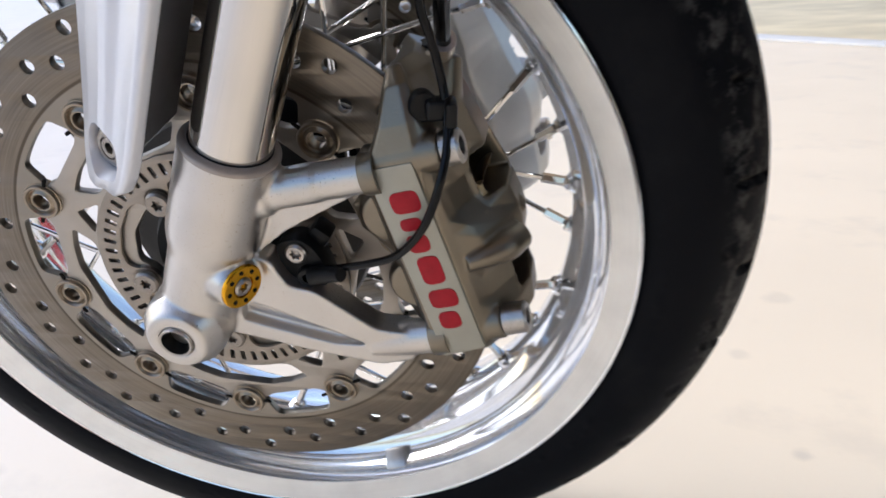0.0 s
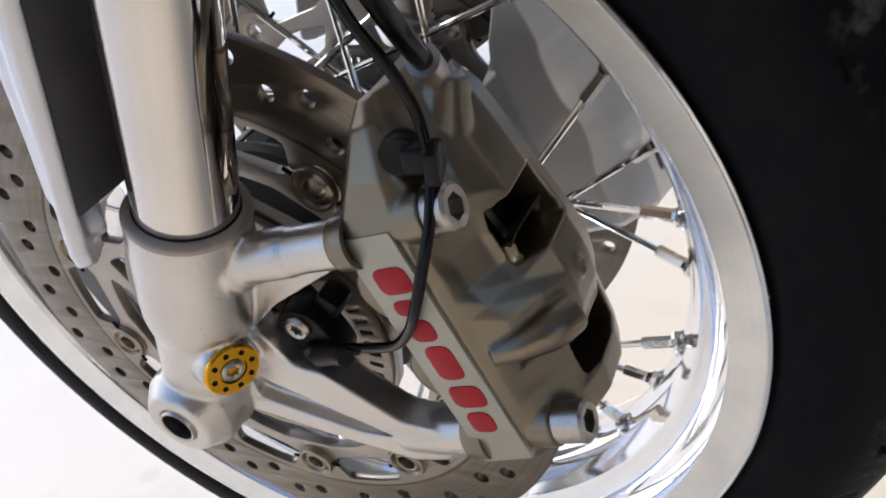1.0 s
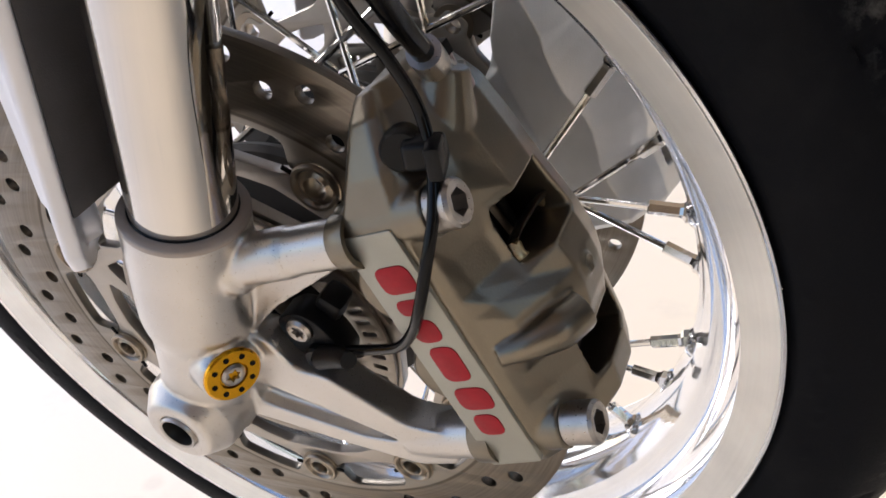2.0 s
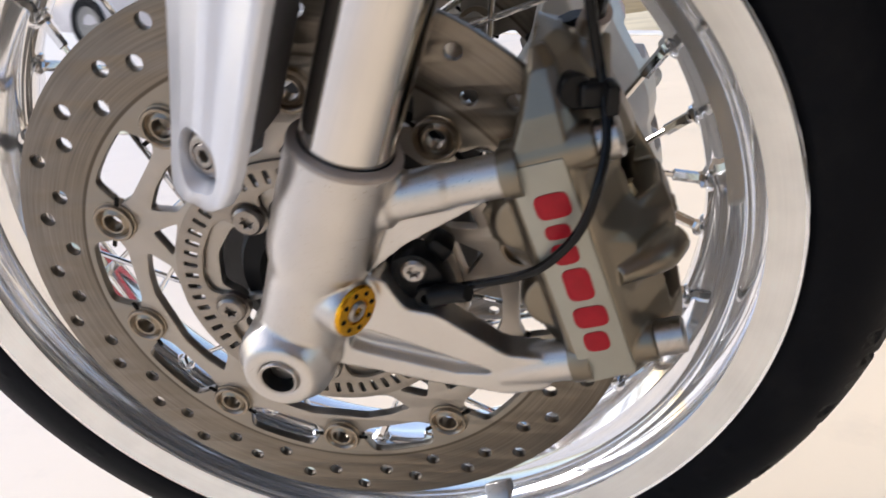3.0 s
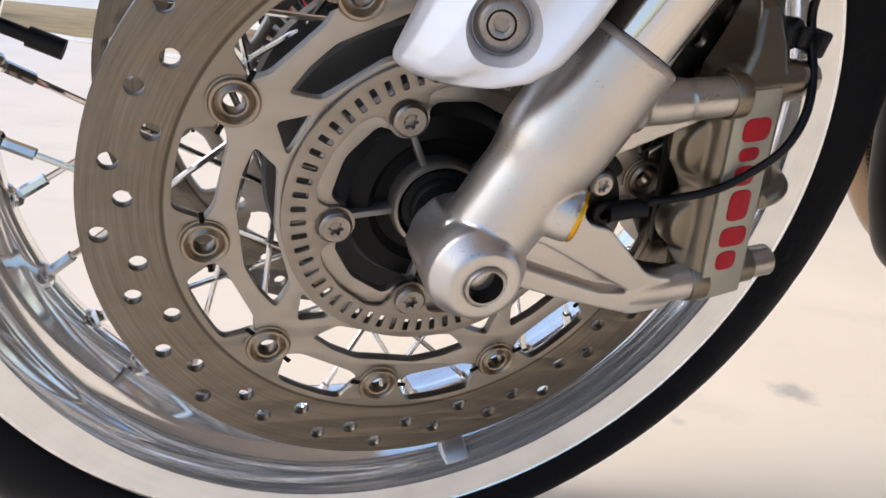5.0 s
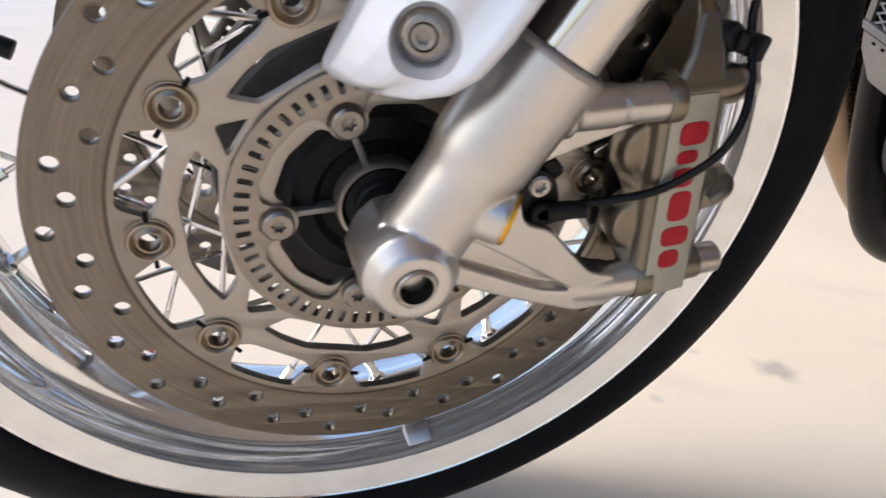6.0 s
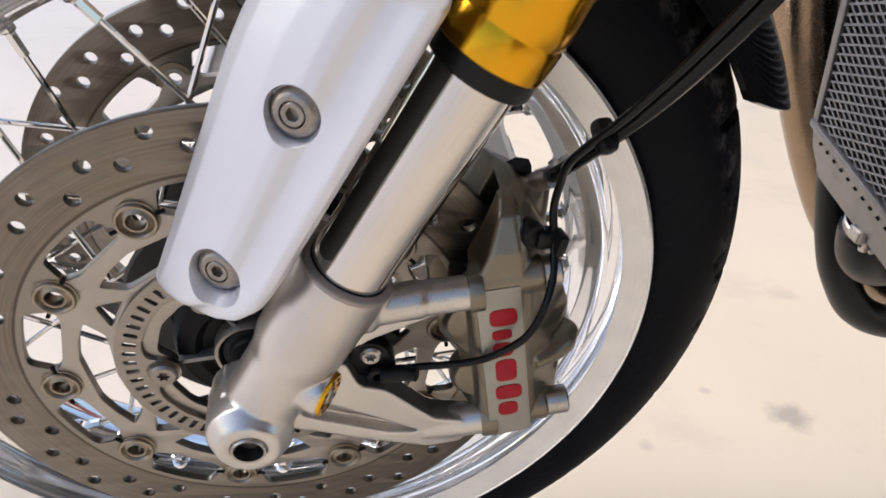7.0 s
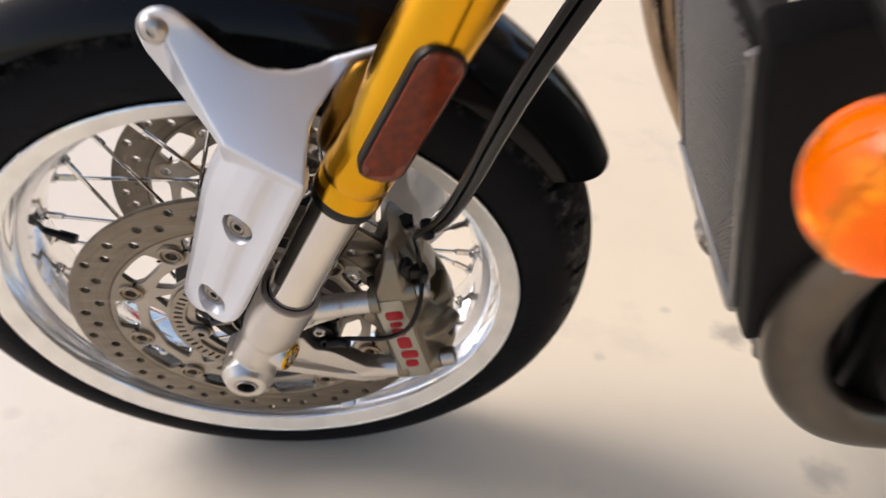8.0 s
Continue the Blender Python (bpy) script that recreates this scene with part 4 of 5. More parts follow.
def build_caliper():
    bm = bmesh.new()
    # one closed shell over the disc: distance down the face, inner edge, shoulder, crown, and how far the face stands out
    head = ((-0.0930, 0.0065, 0.0075, 0.0095, 0.0105, 0.0140, 0.0165, -0.0160, 0.0300),
            (-0.0870, 0.0040, 0.0055, 0.0120, 0.0150, 0.0205, 0.0240, -0.0245, 0.0400),
            (-0.0720, -0.0030, -0.0012, 0.0125, 0.0185, 0.0265, 0.0305, -0.0335, 0.0450),
            (-0.0585, -0.0115, -0.0095, 0.0125, 0.0215, 0.0290, 0.0330, -0.0385, 0.0460))
    middle = ((-0.0500, -0.0160, 0.0220, 0.0295, 0.0345), (-0.0430, -0.0210, 0.0190, 0.0270, 0.0355), (-0.0330, -0.0330, 0.0178, 0.0250, 0.0375),
              (-0.0200, -0.0330, 0.0188, 0.0260, 0.0405), (-0.0120, -0.0280, 0.0225, 0.0310, 0.0420), (-0.0040, -0.0240, 0.0260, 0.0360, 0.0430),
              (0.0040, -0.0230, 0.0260, 0.0360, 0.0430), (0.0130, -0.0285, 0.0235, 0.0325, 0.0415), (0.0200, -0.0290, 0.0202, 0.0290, 0.0385),
              (0.0320, -0.0250, 0.0202, 0.0290, 0.0380), (0.0450, -0.0190, 0.0225, 0.0320, 0.0375))
    tail = ((0.0555, -0.0140, -0.0128, 0.0125, 0.0225, 0.0320, 0.0360, -0.0380, 0.0450),
            (0.0600, -0.0120, -0.0115, 0.0115, 0.0205, 0.0280, 0.0320, -0.0360, 0.0420))
    rows = head + tuple((u, vl, -0.0128, 0.0125, va, vb, vt, -0.0385, 0.046) for u, vl, va, vb, vt in middle) + tail
    rings = []
    for u, vl, f0, f1, va, vb, vt, near, far in rows:
        w = min(-0.008, near + 0.014)
        tuck = 0.9 * max(0.0, -0.0110 - vl)
        pts = [(vl + tuck, -0.006), (vl + tuck, w * 0.62), (vl, w), (max(vl, f0 - 0.0047), near * 0.82), (f0 - 0.0022, near + 0.0020), (f0, near), (f1, near), (f1 + 0.0035, near + 0.0028), (va, near * 0.76), (vb, near * 0.42),
               (vt, near * 0.10), (vt, far * 0.33), (vt - 0.005, far * 0.66), (0.6 * va, far), (f0, far), (vl, far - 0.008), (vl, 0.010)]
        rings.append([cal(u, v, y) for v, y in pts])
    loft(bm, rings)
    cuts = bmesh.new()
    add_mesh(cuts, cal_plate([(-0.12, -0.08), (-0.12, -0.003), (-0.075, 0.0150), (-0.060, 0.0210), (0.050, 0.0200), (0.075, 0.014), (0.075, -0.08)], -0.0075, 0.0190, 0.003))
    add_mesh(cuts, cal_plate([(-0.0400, -0.010), (-0.0400, 0.060), (-0.0160, 0.060), (-0.0160, -0.010)], -0.0135, 0.0330, 0.003))
    add_mesh(cuts, cal_plate([(0.0230, -0.010), (0.0230, 0.060), (0.0420, 0.060), (0.0420, -0.010)], -0.0110, 0.0350, 0.003))
    bm = solid_cut(bm, cuts)
    # oil way that runs slanted over the middle bridge
    tube(bm, smooth_path([cal(0.0062, 0.0165, -0.0345), cal(0.0072, 0.0265, -0.0285), cal(0.0085, 0.0345, -0.0205), cal(0.0100, 0.0395, -0.0100)]), [0.0042 + 0.0044 * min(1.0, i / 16) for i in range(25)], 16)
    # bosses of the two mounting bolts, and the hose seat
    for u, v, y in ((-0.0545, 0.010, -0.0300), (0.0485, 0.010, -0.0285)):
        lathe(bm, [(0, -0.024), (0.0098, -0.024), (0.0096, 0.0135), (0, 0.0135)], cal_frame(u, v, y), 32)
    tube(bm, [cal(-0.070, 0.020, 0.000), cal(-0.086, 0.0285, 0.006)], [0.013, 0.0085], 20)
    lathe(bm, [(0.0026, 0.001), (0.0030, 0.0022), (0.0037, 0.0022), (0.0042, 0.001), (0.0042, -0.002), (0.0026, -0.002)], cal_frame(0.0005, 0.0425, 0.0040), 24, True)
    for u in (-0.025, 0.017):
        lathe(bm, [(0, 0.018), (0.0165, 0.018), (0.0165, 0.026), (0.0140, 0.031), (0, 0.032)], Matrix.Translation(cal(u, -0.0135, 0)) @ TO_EYE, 40)
    body_ob = bike_part("brake_caliper", fused(bm, 0.0008, 5), M_CALIPER, "olive-grey four-piston brake caliper with a pale stripe", 60)

    stripe = [(-0.0565, -0.0125), (-0.0560, 0.0105), (0.0560, 0.0125), (0.0580, -0.0110)]
    bm = cal_plate(stripe, -0.0404, 0.0050, 0.0015, 0.0006)
    part("face_stripe", bm, M_STRIPE, body_ob, "pale machined stripe along the caliper")

    # red raised marks: plain rounded blocks
    for u, v, lu, lv in ((-0.0368, 0.0008, 0.0058, 0.0072), (-0.0246, -0.0005, 0.0034, 0.0054), (-0.0135, -0.0006, 0.0052, 0.0056), (0.0028, 0.0004, 0.0084, 0.0058), (0.0206, 0.0010, 0.0056, 0.0074), (0.0345, 0.0000, 0.0054, 0.0056)):
        bm = cal_plate([(u - lu, v - lv), (u - lu, v + lv), (u + lu, v + lv), (u + lu, v - lv)], -0.0409, 0.0008, 0.0042, 0.0002)
        part("red_mark", bm, M_RED, body_ob)

    # mounting bolts
    for u, v, y, h in ((-0.0545, 0.0235, -0.0300, 0.0095), (0.0485, 0.0235, -0.0285, 0.0130)):
        bm = bmesh.new()
        cap_bolt(bm, cal_frame(u, v, y), 0.0084, h, 0.0046, 0.006, 3)
        part("mounting_bolt", bm, M_BOLT, body_ob, "socket-headed steel mounting bolt")
    # pads between the bridges: two plates and their pins
    for y in (-0.0075, 0.0065):
        bm = cal_plate([(-0.046, -0.022), (-0.046, 0.016), (-0.030, 0.021), (0.026, 0.021), (0.040, 0.016), (0.040, -0.022)], y, 0.0045, 0.002, 0.0004)
        part("pad_plate", bm, M_PAD, body_ob, "dark brake pad backing plate")
    # dull spring plate in the upper window, with bright hooked tips
    bm = bmesh.new()
    path = smooth_path([cal(-0.0215, 0.0268, -0.0085), cal(-0.0225, 0.0272, -0.0030), cal(-0.0225, 0.0276, 0.0060), cal(-0.0225, 0.0282, 0.0150), cal(-0.0212, 0.0286, 0.0205)], 5)
    tube(bm, path, 0.0048, 10, 0.3)
    spring = part("pad_spring", bm, M_CALIPER, body_ob, "dull metal pad spring plate")
    for ends in (((-0.0212, 0.0272, -0.0075), (-0.0180, 0.0284, -0.0098), (-0.0148, 0.0292, -0.0092), (-0.0135, 0.0290, -0.0065)),
                 ((-0.0215, 0.0288, 0.0190), (-0.0180, 0.0300, 0.0215), (-0.0148, 0.0306, 0.0210), (-0.0135, 0.0304, 0.0185))):
        bm = bmesh.new()
        tube(bm, smooth_path([cal(*q) for q in ends], 5), 0.0028, 10, 0.4)
        part("spring_tip", bm, M_BRASS, spring, "bright brass hooked tip")
    # ears that clasp the ends of the leg's arms
    for p, q, r in (((0.1045, -0.0350, 0.0851), (0.1120, -0.0345, 0.0865), 0.0106), ((0.1290, -0.0310, -0.0145), (0.1380, -0.0310, -0.0125), 0.0114)):
        bm = bmesh.new()
        p, q = Vector(p), Vector(q)
        lathe(bm, [(r - 0.0022, 0.0), (r - 0.0006, 0.0), (r, 0.0008), (r, (q - p).length), (r - 0.0022, (q - p).length)], frame_of(p, q - p), 36, True)
        part("mount_ear", bm, M_CALIPER, body_ob)
    return body_ob


caliper = build_caliper()


# -- hose fitting and rubber clamp on the caliper
def build_lines():
    bm = bmesh.new()
    a, b = Vector((0.1350, 0.0130, 0.1180)), Vector((0.1428, -0.0100, 0.1400))
    tube(bm, [a, a.lerp(b, 0.3), a.lerp(b, 0.32), a.lerp(b, 0.6), a.lerp(b, 0.62), b], [0.0062, 0.0062, 0.0050, 0.0052, 0.0058, 0.0058], 20)
    lathe(bm, [(0, -0.006), (0.0085, -0.006), (0.0085, 0.004), (0.0062, 0.0045), (0.0062, 0.009), (0, 0.009)], frame_of(a, CAL_U * -1), 24)
    fit = bike_part("hose_fitting", bm, M_BOLT, "steel banjo fitting at the caliper")
    bm = bmesh.new()
    lathe(bm, [(0, 0), (0.0070, 0), (0.0070, 0.005), (0, 0.005)], frame_of(a + CAL_U * -0.009, CAL_U * -1), 6)
    part("banjo_bolt", bm, M_HUB, fit, "black banjo bolt")

    bm = bmesh.new()
    run = [(0.1463, -0.0277, 0.1616), (0.1546, -0.0600, 0.2046), (0.1616, -0.0882, 0.2502), (0.1676, -0.1126, 0.2980), (0.1740, -0.1334, 0.3475), (0.1829, -0.1518, 0.3977), (0.1955, -0.1681, 0.4480), (0.2110, -0.1820, 0.5000)]
    tube(bm, smooth_path([b.lerp(a, 0.1)] + run), 0.0038, 16)
    bike_part("brake_hose", bm, M_HOSE, "black rubber brake hose")
    bm = bmesh.new()
    wire = [(0.0680, -0.0330, 0.0228), (0.0830, -0.0325, 0.0280), (0.1005, -0.0365, 0.0344), (0.1161, -0.0415, 0.0429), (0.1278, -0.0460, 0.0556), (0.1362, -0.0492, 0.0695), (0.1422, -0.0461, 0.0848),
            (0.1456, -0.0376, 0.0993), (0.1450, -0.0276, 0.1138), (0.1425, -0.0225, 0.1290), (0.1405, -0.0270, 0.1470), (0.1392, -0.0365, 0.1665),
            (0.1484, -0.0612, 0.2052), (0.1554, -0.0892, 0.2508), (0.1614, -0.1137, 0.2985), (0.1678, -0.1345, 0.3480), (0.1767, -0.1529, 0.3982), (0.1893, -0.1691, 0.4485), (0.2048, -0.1830, 0.5000)]
    tube(bm, smooth_path(wire), 0.0021, 12)
    bike_part("sensor_cable", bm, M_HOSE, "thin black speed-sensor cable")
    # rubber clamp and tie
    bm = bmesh.new()
    c = Vector((0.1335, -0.0245, 0.1150))
    lathe(bm, [(0, -0.008), (0.0062, -0.008), (0.0070, -0.006), (0.0070, 0.003), (0.0060, 0.0045), (0, 0.0045)], frame_of(c, (0.35, -0.9, 0.2)), 28)
    box(bm, (0.014, 0.009, 0.010), Matrix.Translation(c + Vector((0.0085, -0.001, -0.001))) @ pose(0, 0, 0, 0, 5, 15), 0.002, 3)
    box(bm, (0.0055, 0.011, 0.012), Matrix.Translation(c + Vector((0.0135, -0.004, -0.0015))) @ pose(0, 0, 0, 0, 5, 15), 0.0015, 2)
    bike_part("cable_clamp", bm, M_PLASTIC, "black rubber cable clamp on the caliper")
    bm = bmesh.new()
    box(bm, (0.009, 0.016, 0.009), frame_of((0.1470, -0.0440, 0.1830), (0.15, -0.58, 0.8)) @ pose(0, 0, 0, 0, 0, 0), 0.003, 2)
    bike_part("hose_clip", bm, M_PLASTIC, "black clip holding cable to hose")


build_lines()


# -- speed sensor on the lower arm
def build_sensor():
    pts = [(0.0490, 0.0400), (0.0512, 0.0250), (0.0600, 0.0135), (0.0710, 0.0118), (0.0775, 0.0180), (0.0750, 0.0290), (0.0695, 0.0395), (0.0620, 0.0440)]
    bm = plate([rounded(pts, 0.006, 4)], -0.0300, 0.014, 0.0015)
    box(bm, (0.016, 0.014, 0.012), Matrix.Translation((0.0690, -0.0155, 0.0370)) @ pose(0, 0, 0, 0, -50, 0), 0.003)
    lathe(bm, [(0.0022, 0.030), (0.0028, 0.0345), (0.0052, 0.0345), (0.0060, 0.0335), (0.0060, 0.028), (0, 0.028)], Matrix.Translation((0.0660, 0, 0.0220)) @ TO_EYE, 24)
    tube(bm, [Vector((0.068, -0.0330, 0.0228)), Vector((0.0800, -0.0345, 0.0262)), Vector((0.0860, -0.0380, 0.0280))], [0.0052, 0.0046, 0.0036], 14)
    sensor = bike_part("speed_sensor", bm, M_PLASTIC, "black plastic wheel-speed sensor")
    bm = bmesh.new()
    cap_bolt(bm, Matrix.Translation((0.0612, -0.0295, 0.0356)) @ TO_EYE, 0.0058, 0.0035, 0.0026, 0.0025)
    part("sensor_bolt", bm, M_BOLT, sensor, "star-socket steel bolt")


build_sensor()


# -- mudguard
def build_mudguard():
    bm = bmesh.new()
    first, last, count = 27.6, 172.0, 60
    rows = []
    for i in range(count + 1):
        ring = []
        for k in range(25):
            s = -1 + k / 12
            t = i / count
            y = 0.0625 * math.sin(s * 1.2) / math.sin(1.2)
            r = 0.3385 - 0.037 * (1 - math.cos(s * 1.2)) / (1 - math.cos(1.2))
            start = first + 8.5 * abs(s) ** 2.2
            ring.append((r, y, start + (last - start) * t))
        rows.append(ring)
    outer = [[bm.verts.new(at(r, a, MID + y)) for r, y, a in ring] for ring in rows]
    inner = [[bm.verts.new(at(r - 0.0026, a, MID + y * 0.955)) for r, y, a in ring] for ring in rows]
    for g in (outer, inner):
        for p, q in zip(g, g[1:]):
            for i in range(24):
                bm.faces.new((p[i], p[i + 1], q[i + 1], q[i]))
    for i in range(count):
        for k in (0, 24):
            bm.faces.new((outer[i][k], outer[i + 1][k], inner[i + 1][k], inner[i][k]))
    for i in (0, count):
        for k in range(24):
            bm.faces.new((outer[i][k], outer[i][k + 1], inner[i][k + 1], inner[i][k]))
    bike_part("mudguard", bm, M_GLOSS, "gloss black front mudguard over the tyre", 50)


build_mudguard()


# -- radiator with its mesh guard
def build_radiator():
    low_far, low_near = Vector((0.4005, 0.159, 0.0940)), Vector((0.412, -0.020, 0.070))
    across = (low_near - low_far)
    width = across.length
    x = across.normalized()
    up = Vector((-0.34, -0.09, 1.0))
    up = (up - x * up.dot(x)).normalized()
    out = x.cross(up)
    if out.x > 0:
        out = -out
    m = Matrix((x, up, out)).transposed().to_4x4()
    m.translation = low_far
    high = 0.30
    bm = bmesh.new()
    box(bm, (width - 0.010, high, 0.020), m @ Matrix.Translation((width / 2, high / 2, -0.020)), 0.001)
    core = bike_part("radiator", bm, M_RADIATOR, "black radiator behind a metal mesh guard")
    bm = bmesh.new()
    for u in (0.003, width - 0.003):
        box(bm, (0.007, high, 0.034), m @ Matrix.Translation((u, high / 2, -0.014)), 0.0015)
    box(bm, (width, 0.007, 0.012), m @ Matrix.Translation((width / 2, 0.0, -0.001)), 0.0015)
    part("guard_frame", bm, M_MESH, core, "dull metal guard frame")
    bm = bmesh.new()
    # crossing strips of expanded metal
    step = 0.0125
    slope = 0.62
    n = int((width + high / slope) / step) + 2
    for k in range(n):
        for s in (-1, 1):
            u0 = k * step - (high / slope if s > 0 else 0)
            a = Vector((u0, 0)) if s > 0 else Vector((u0, 0))
            b = a + Vector((s * high / slope, high))
            p, q = (a, b) if a.x <= b.x else (b, a)
            if q.x <= 0.006 or p.x >= width - 0.006:
                continue
            t0 = max(0.0, (0.006 - p.x) / (q.x - p.x))
            t1 = min(1.0, (width - 0.006 - p.x) / (q.x - p.x))
            c, d = p.lerp(q, t0), p.lerp(q, t1)
            if (d - c).length < 0.004:
                continue
            tube(bm, [m @ Vector((c.x, c.y, 0.0005 * s)), m @ Vector((d.x, d.y, 0.0005 * s))], 0.0011, 4)
    part("guard_mesh", bm, M_MESH, core, "diamond mesh of grey metal")
    # lower tank, a slanted cover with slots
    bm = bmesh.new()
    tank = [(0.0, -0.004), (width, -0.004), (width * 0.96, -0.030), (width * 0.90, -0.040), (0.022, -0.040), (0.004, -0.020)]
    v0 = [bm.verts.new(m @ Vector((u, v, 0.002))) for u, v in tank]
    v1 = [bm.verts.new(m @ Vector((u, v, -0.034))) for u, v in tank]
    bm.faces.new(v0)
    bm.faces.new(v1[::-1])
    for i in range(len(tank)):
        j = (i + 1) % len(tank)
        bm.faces.new((v0[i], v1[i], v1[j], v0[j]))
    bmesh.ops.bevel(bm, geom=bm.edges[:], offset=0.002, segments=2, affect="EDGES")
    part("lower_tank", bm, M_GREY, core, "grey lower tank of the radiator")
    bm = bmesh.new()
    for k in range(16):
        box(bm, (0.0032, 0.0018, 0.002), m @ Matrix.Translation((0.016 + k * (width - 0.032) / 15, -0.010, 0.0022)), 0.0005)
    tagged(part("tank_slots", bm, M_HOLE, core), kind="stuff")
    # black side bracket and bolt
    bm = bmesh.new()
    box(bm, (0.030, high + 0.05, 0.070), m @ Matrix.Translation((width + 0.014, high / 2 + 0.010, -0.036)), 0.005)
    part("side_bracket", bm, M_MATTE, core, "black side bracket")
    bm = bmesh.new()
    box(bm, (0.014, 0.022, 0.012), m @ Matrix.Translation((0.085, -0.046, -0.010)), 0.003)
    cap_bolt(bm, m @ Matrix.Translation((0.085, -0.048, -0.004)), 0.007, 0.005, 0.003)
    part("tank_bolt", bm, M_BOLT, core)
    return m, width


RAD, RAD_W = build_radiator()


# -- horns, exhaust headers and frame behind the radiator
def build_behind():
    # black hose elbow under the radiator, with its clamp
    bm = bmesh.new()
    tube(bm, smooth_path([(0.432, 0.094, 0.052), (0.440, 0.098, 0.032), (0.452, 0.104, 0.014), (0.474, 0.113, 0.000), (0.520, 0.128, -0.008)]), [0.018] * 4 + [0.0215] * 28 + [0.021], 24)
    hose = bike_part("radiator_hose", bm, M_PLASTIC, "black radiator hose elbow")
    bm = bmesh.new()
    lathe(bm, [(0.0185, -0.005), (0.0196, -0.004), (0.0196, 0.004), (0.0185, 0.005)], frame_of((0.435, 0.095, 0.045), (0.3, 0.15, -1)), 32, True)
    box(bm, (0.010, 0.014, 0.010), Matrix.Translation((0.416, 0.082, 0.046)), 0.002)
    part("hose_clamp", bm, M_BOLT, hose, "steel hose clamp")
    bm = bmesh.new()
    tube(bm, smooth_path([(0.424, 0.148, 0.075), (0.440, 0.148, 0.036), (0.461, 0.148, -0.009), (0.485, 0.149, -0.047), (0.523, 0.152, -0.087), (0.575, 0.156, -0.108), (0.66, 0.16, -0.110)]), 0.0155, 24)
    bike_part("radiator_hose", bm, M_PLASTIC, "black radiator hose")
    bm = bmesh.new()
    lathe(bm, [(0, 0.0), (0.030, 0.002), (0.034, 0.008), (0.034, 0.060), (0, 0.060)], frame_of((0.5350, 0.100, -0.045), (0.75, 0.25, 0.35)), 36)
    bike_part("pump_cover", bm, M_CARRIER, "pale grey metal pump cover")
    # exhaust headers
    bm = bmesh.new()
    tube(bm, smooth_path([(0.350, 0.220, 0.300), (0.362, 0.217, 0.230), (0.388, 0.215, 0.166), (0.425, 0.215, 0.098), (0.474, 0.213, 0.022), (0.525, 0.210, -0.040), (0.600, 0.200, -0.095), (0.75, 0.19, -0.125)]), 0.027, 28)
    bike_part("exhaust_header", bm, M_PIPE, "brushed metal exhaust header")
    bm = bmesh.new()
    tube(bm, smooth_path([(0.560, -0.050, 0.260), (0.500, -0.060, 0.240), (0.452, -0.062, 0.195), (0.440, -0.062, 0.130), (0.452, -0.060, 0.065), (0.488, -0.060, 0.000), (0.550, -0.055, -0.055), (0.680, -0.04, -0.100)]), 0.026, 28)
    bike_part("exhaust_header", bm, M_DULL, "dull brown-grey exhaust header")
    bm = bmesh.new()
    tube(bm, smooth_path([(0.40, 0.0, 0.62), (0.450, -0.010, 0.42), (0.490, -0.012, 0.22), (0.520, -0.010, 0.05), (0.56, 0.0, -0.08)]), 0.016, 20)
    bike_part("frame_tube", bm, M_PLASTIC, "black frame downtube")
    bm = bmesh.new()
    lathe(bm, [(0, -0.02), (0.011, -0.02), (0.011, -0.004), (0.015, -0.004), (0.015, 0.008), (0.012, 0.010), (0.012, 0.024), (0, 0.024)], frame_of((0.462, -0.012, 0.018), (0.2, -0.3, -1)), 24)
    bike_part("pipe_union", bm, M_BOLT, "bright metal pipe union")
    bm = bmesh.new()
    box(bm, (0.26, 0.24, 0.30), Matrix.Translation((0.66, MID, 0.08)) @ pose(0, 0, 0, 0, -10, 0), 0.03, 4)
    lathe(bm, [(0, 0.0), (0.07, 0.0), (0.075, 0.02), (0.06, 0.03), (0, 0.03)], Matrix.Translation((0.62, MID - 0.118, 0.04)) @ TO_EYE, 48)
    box(bm, (0.26, 0.22, 0.30), Matrix.Translation((0.60, 0.06, 0.38)), 0.03, 4)
    engine = bike_part("engine", bm, M_HUB, "black engine block with cooling fins")
    bm = bmesh.new()
    box(bm, (0.20, 0.22, 0.006), None, 0.002)
    fin = finish(bm, "cooling_fin", M_HUB)
    for k in range(7):
        part("cooling_fin", fin, None, engine, m=Matrix.Translation((0.60 - 0.02 * k, MID, 0.250 + 0.022 * k)) @ pose(0, 0, 0, 0, -12, 0))


build_behind()


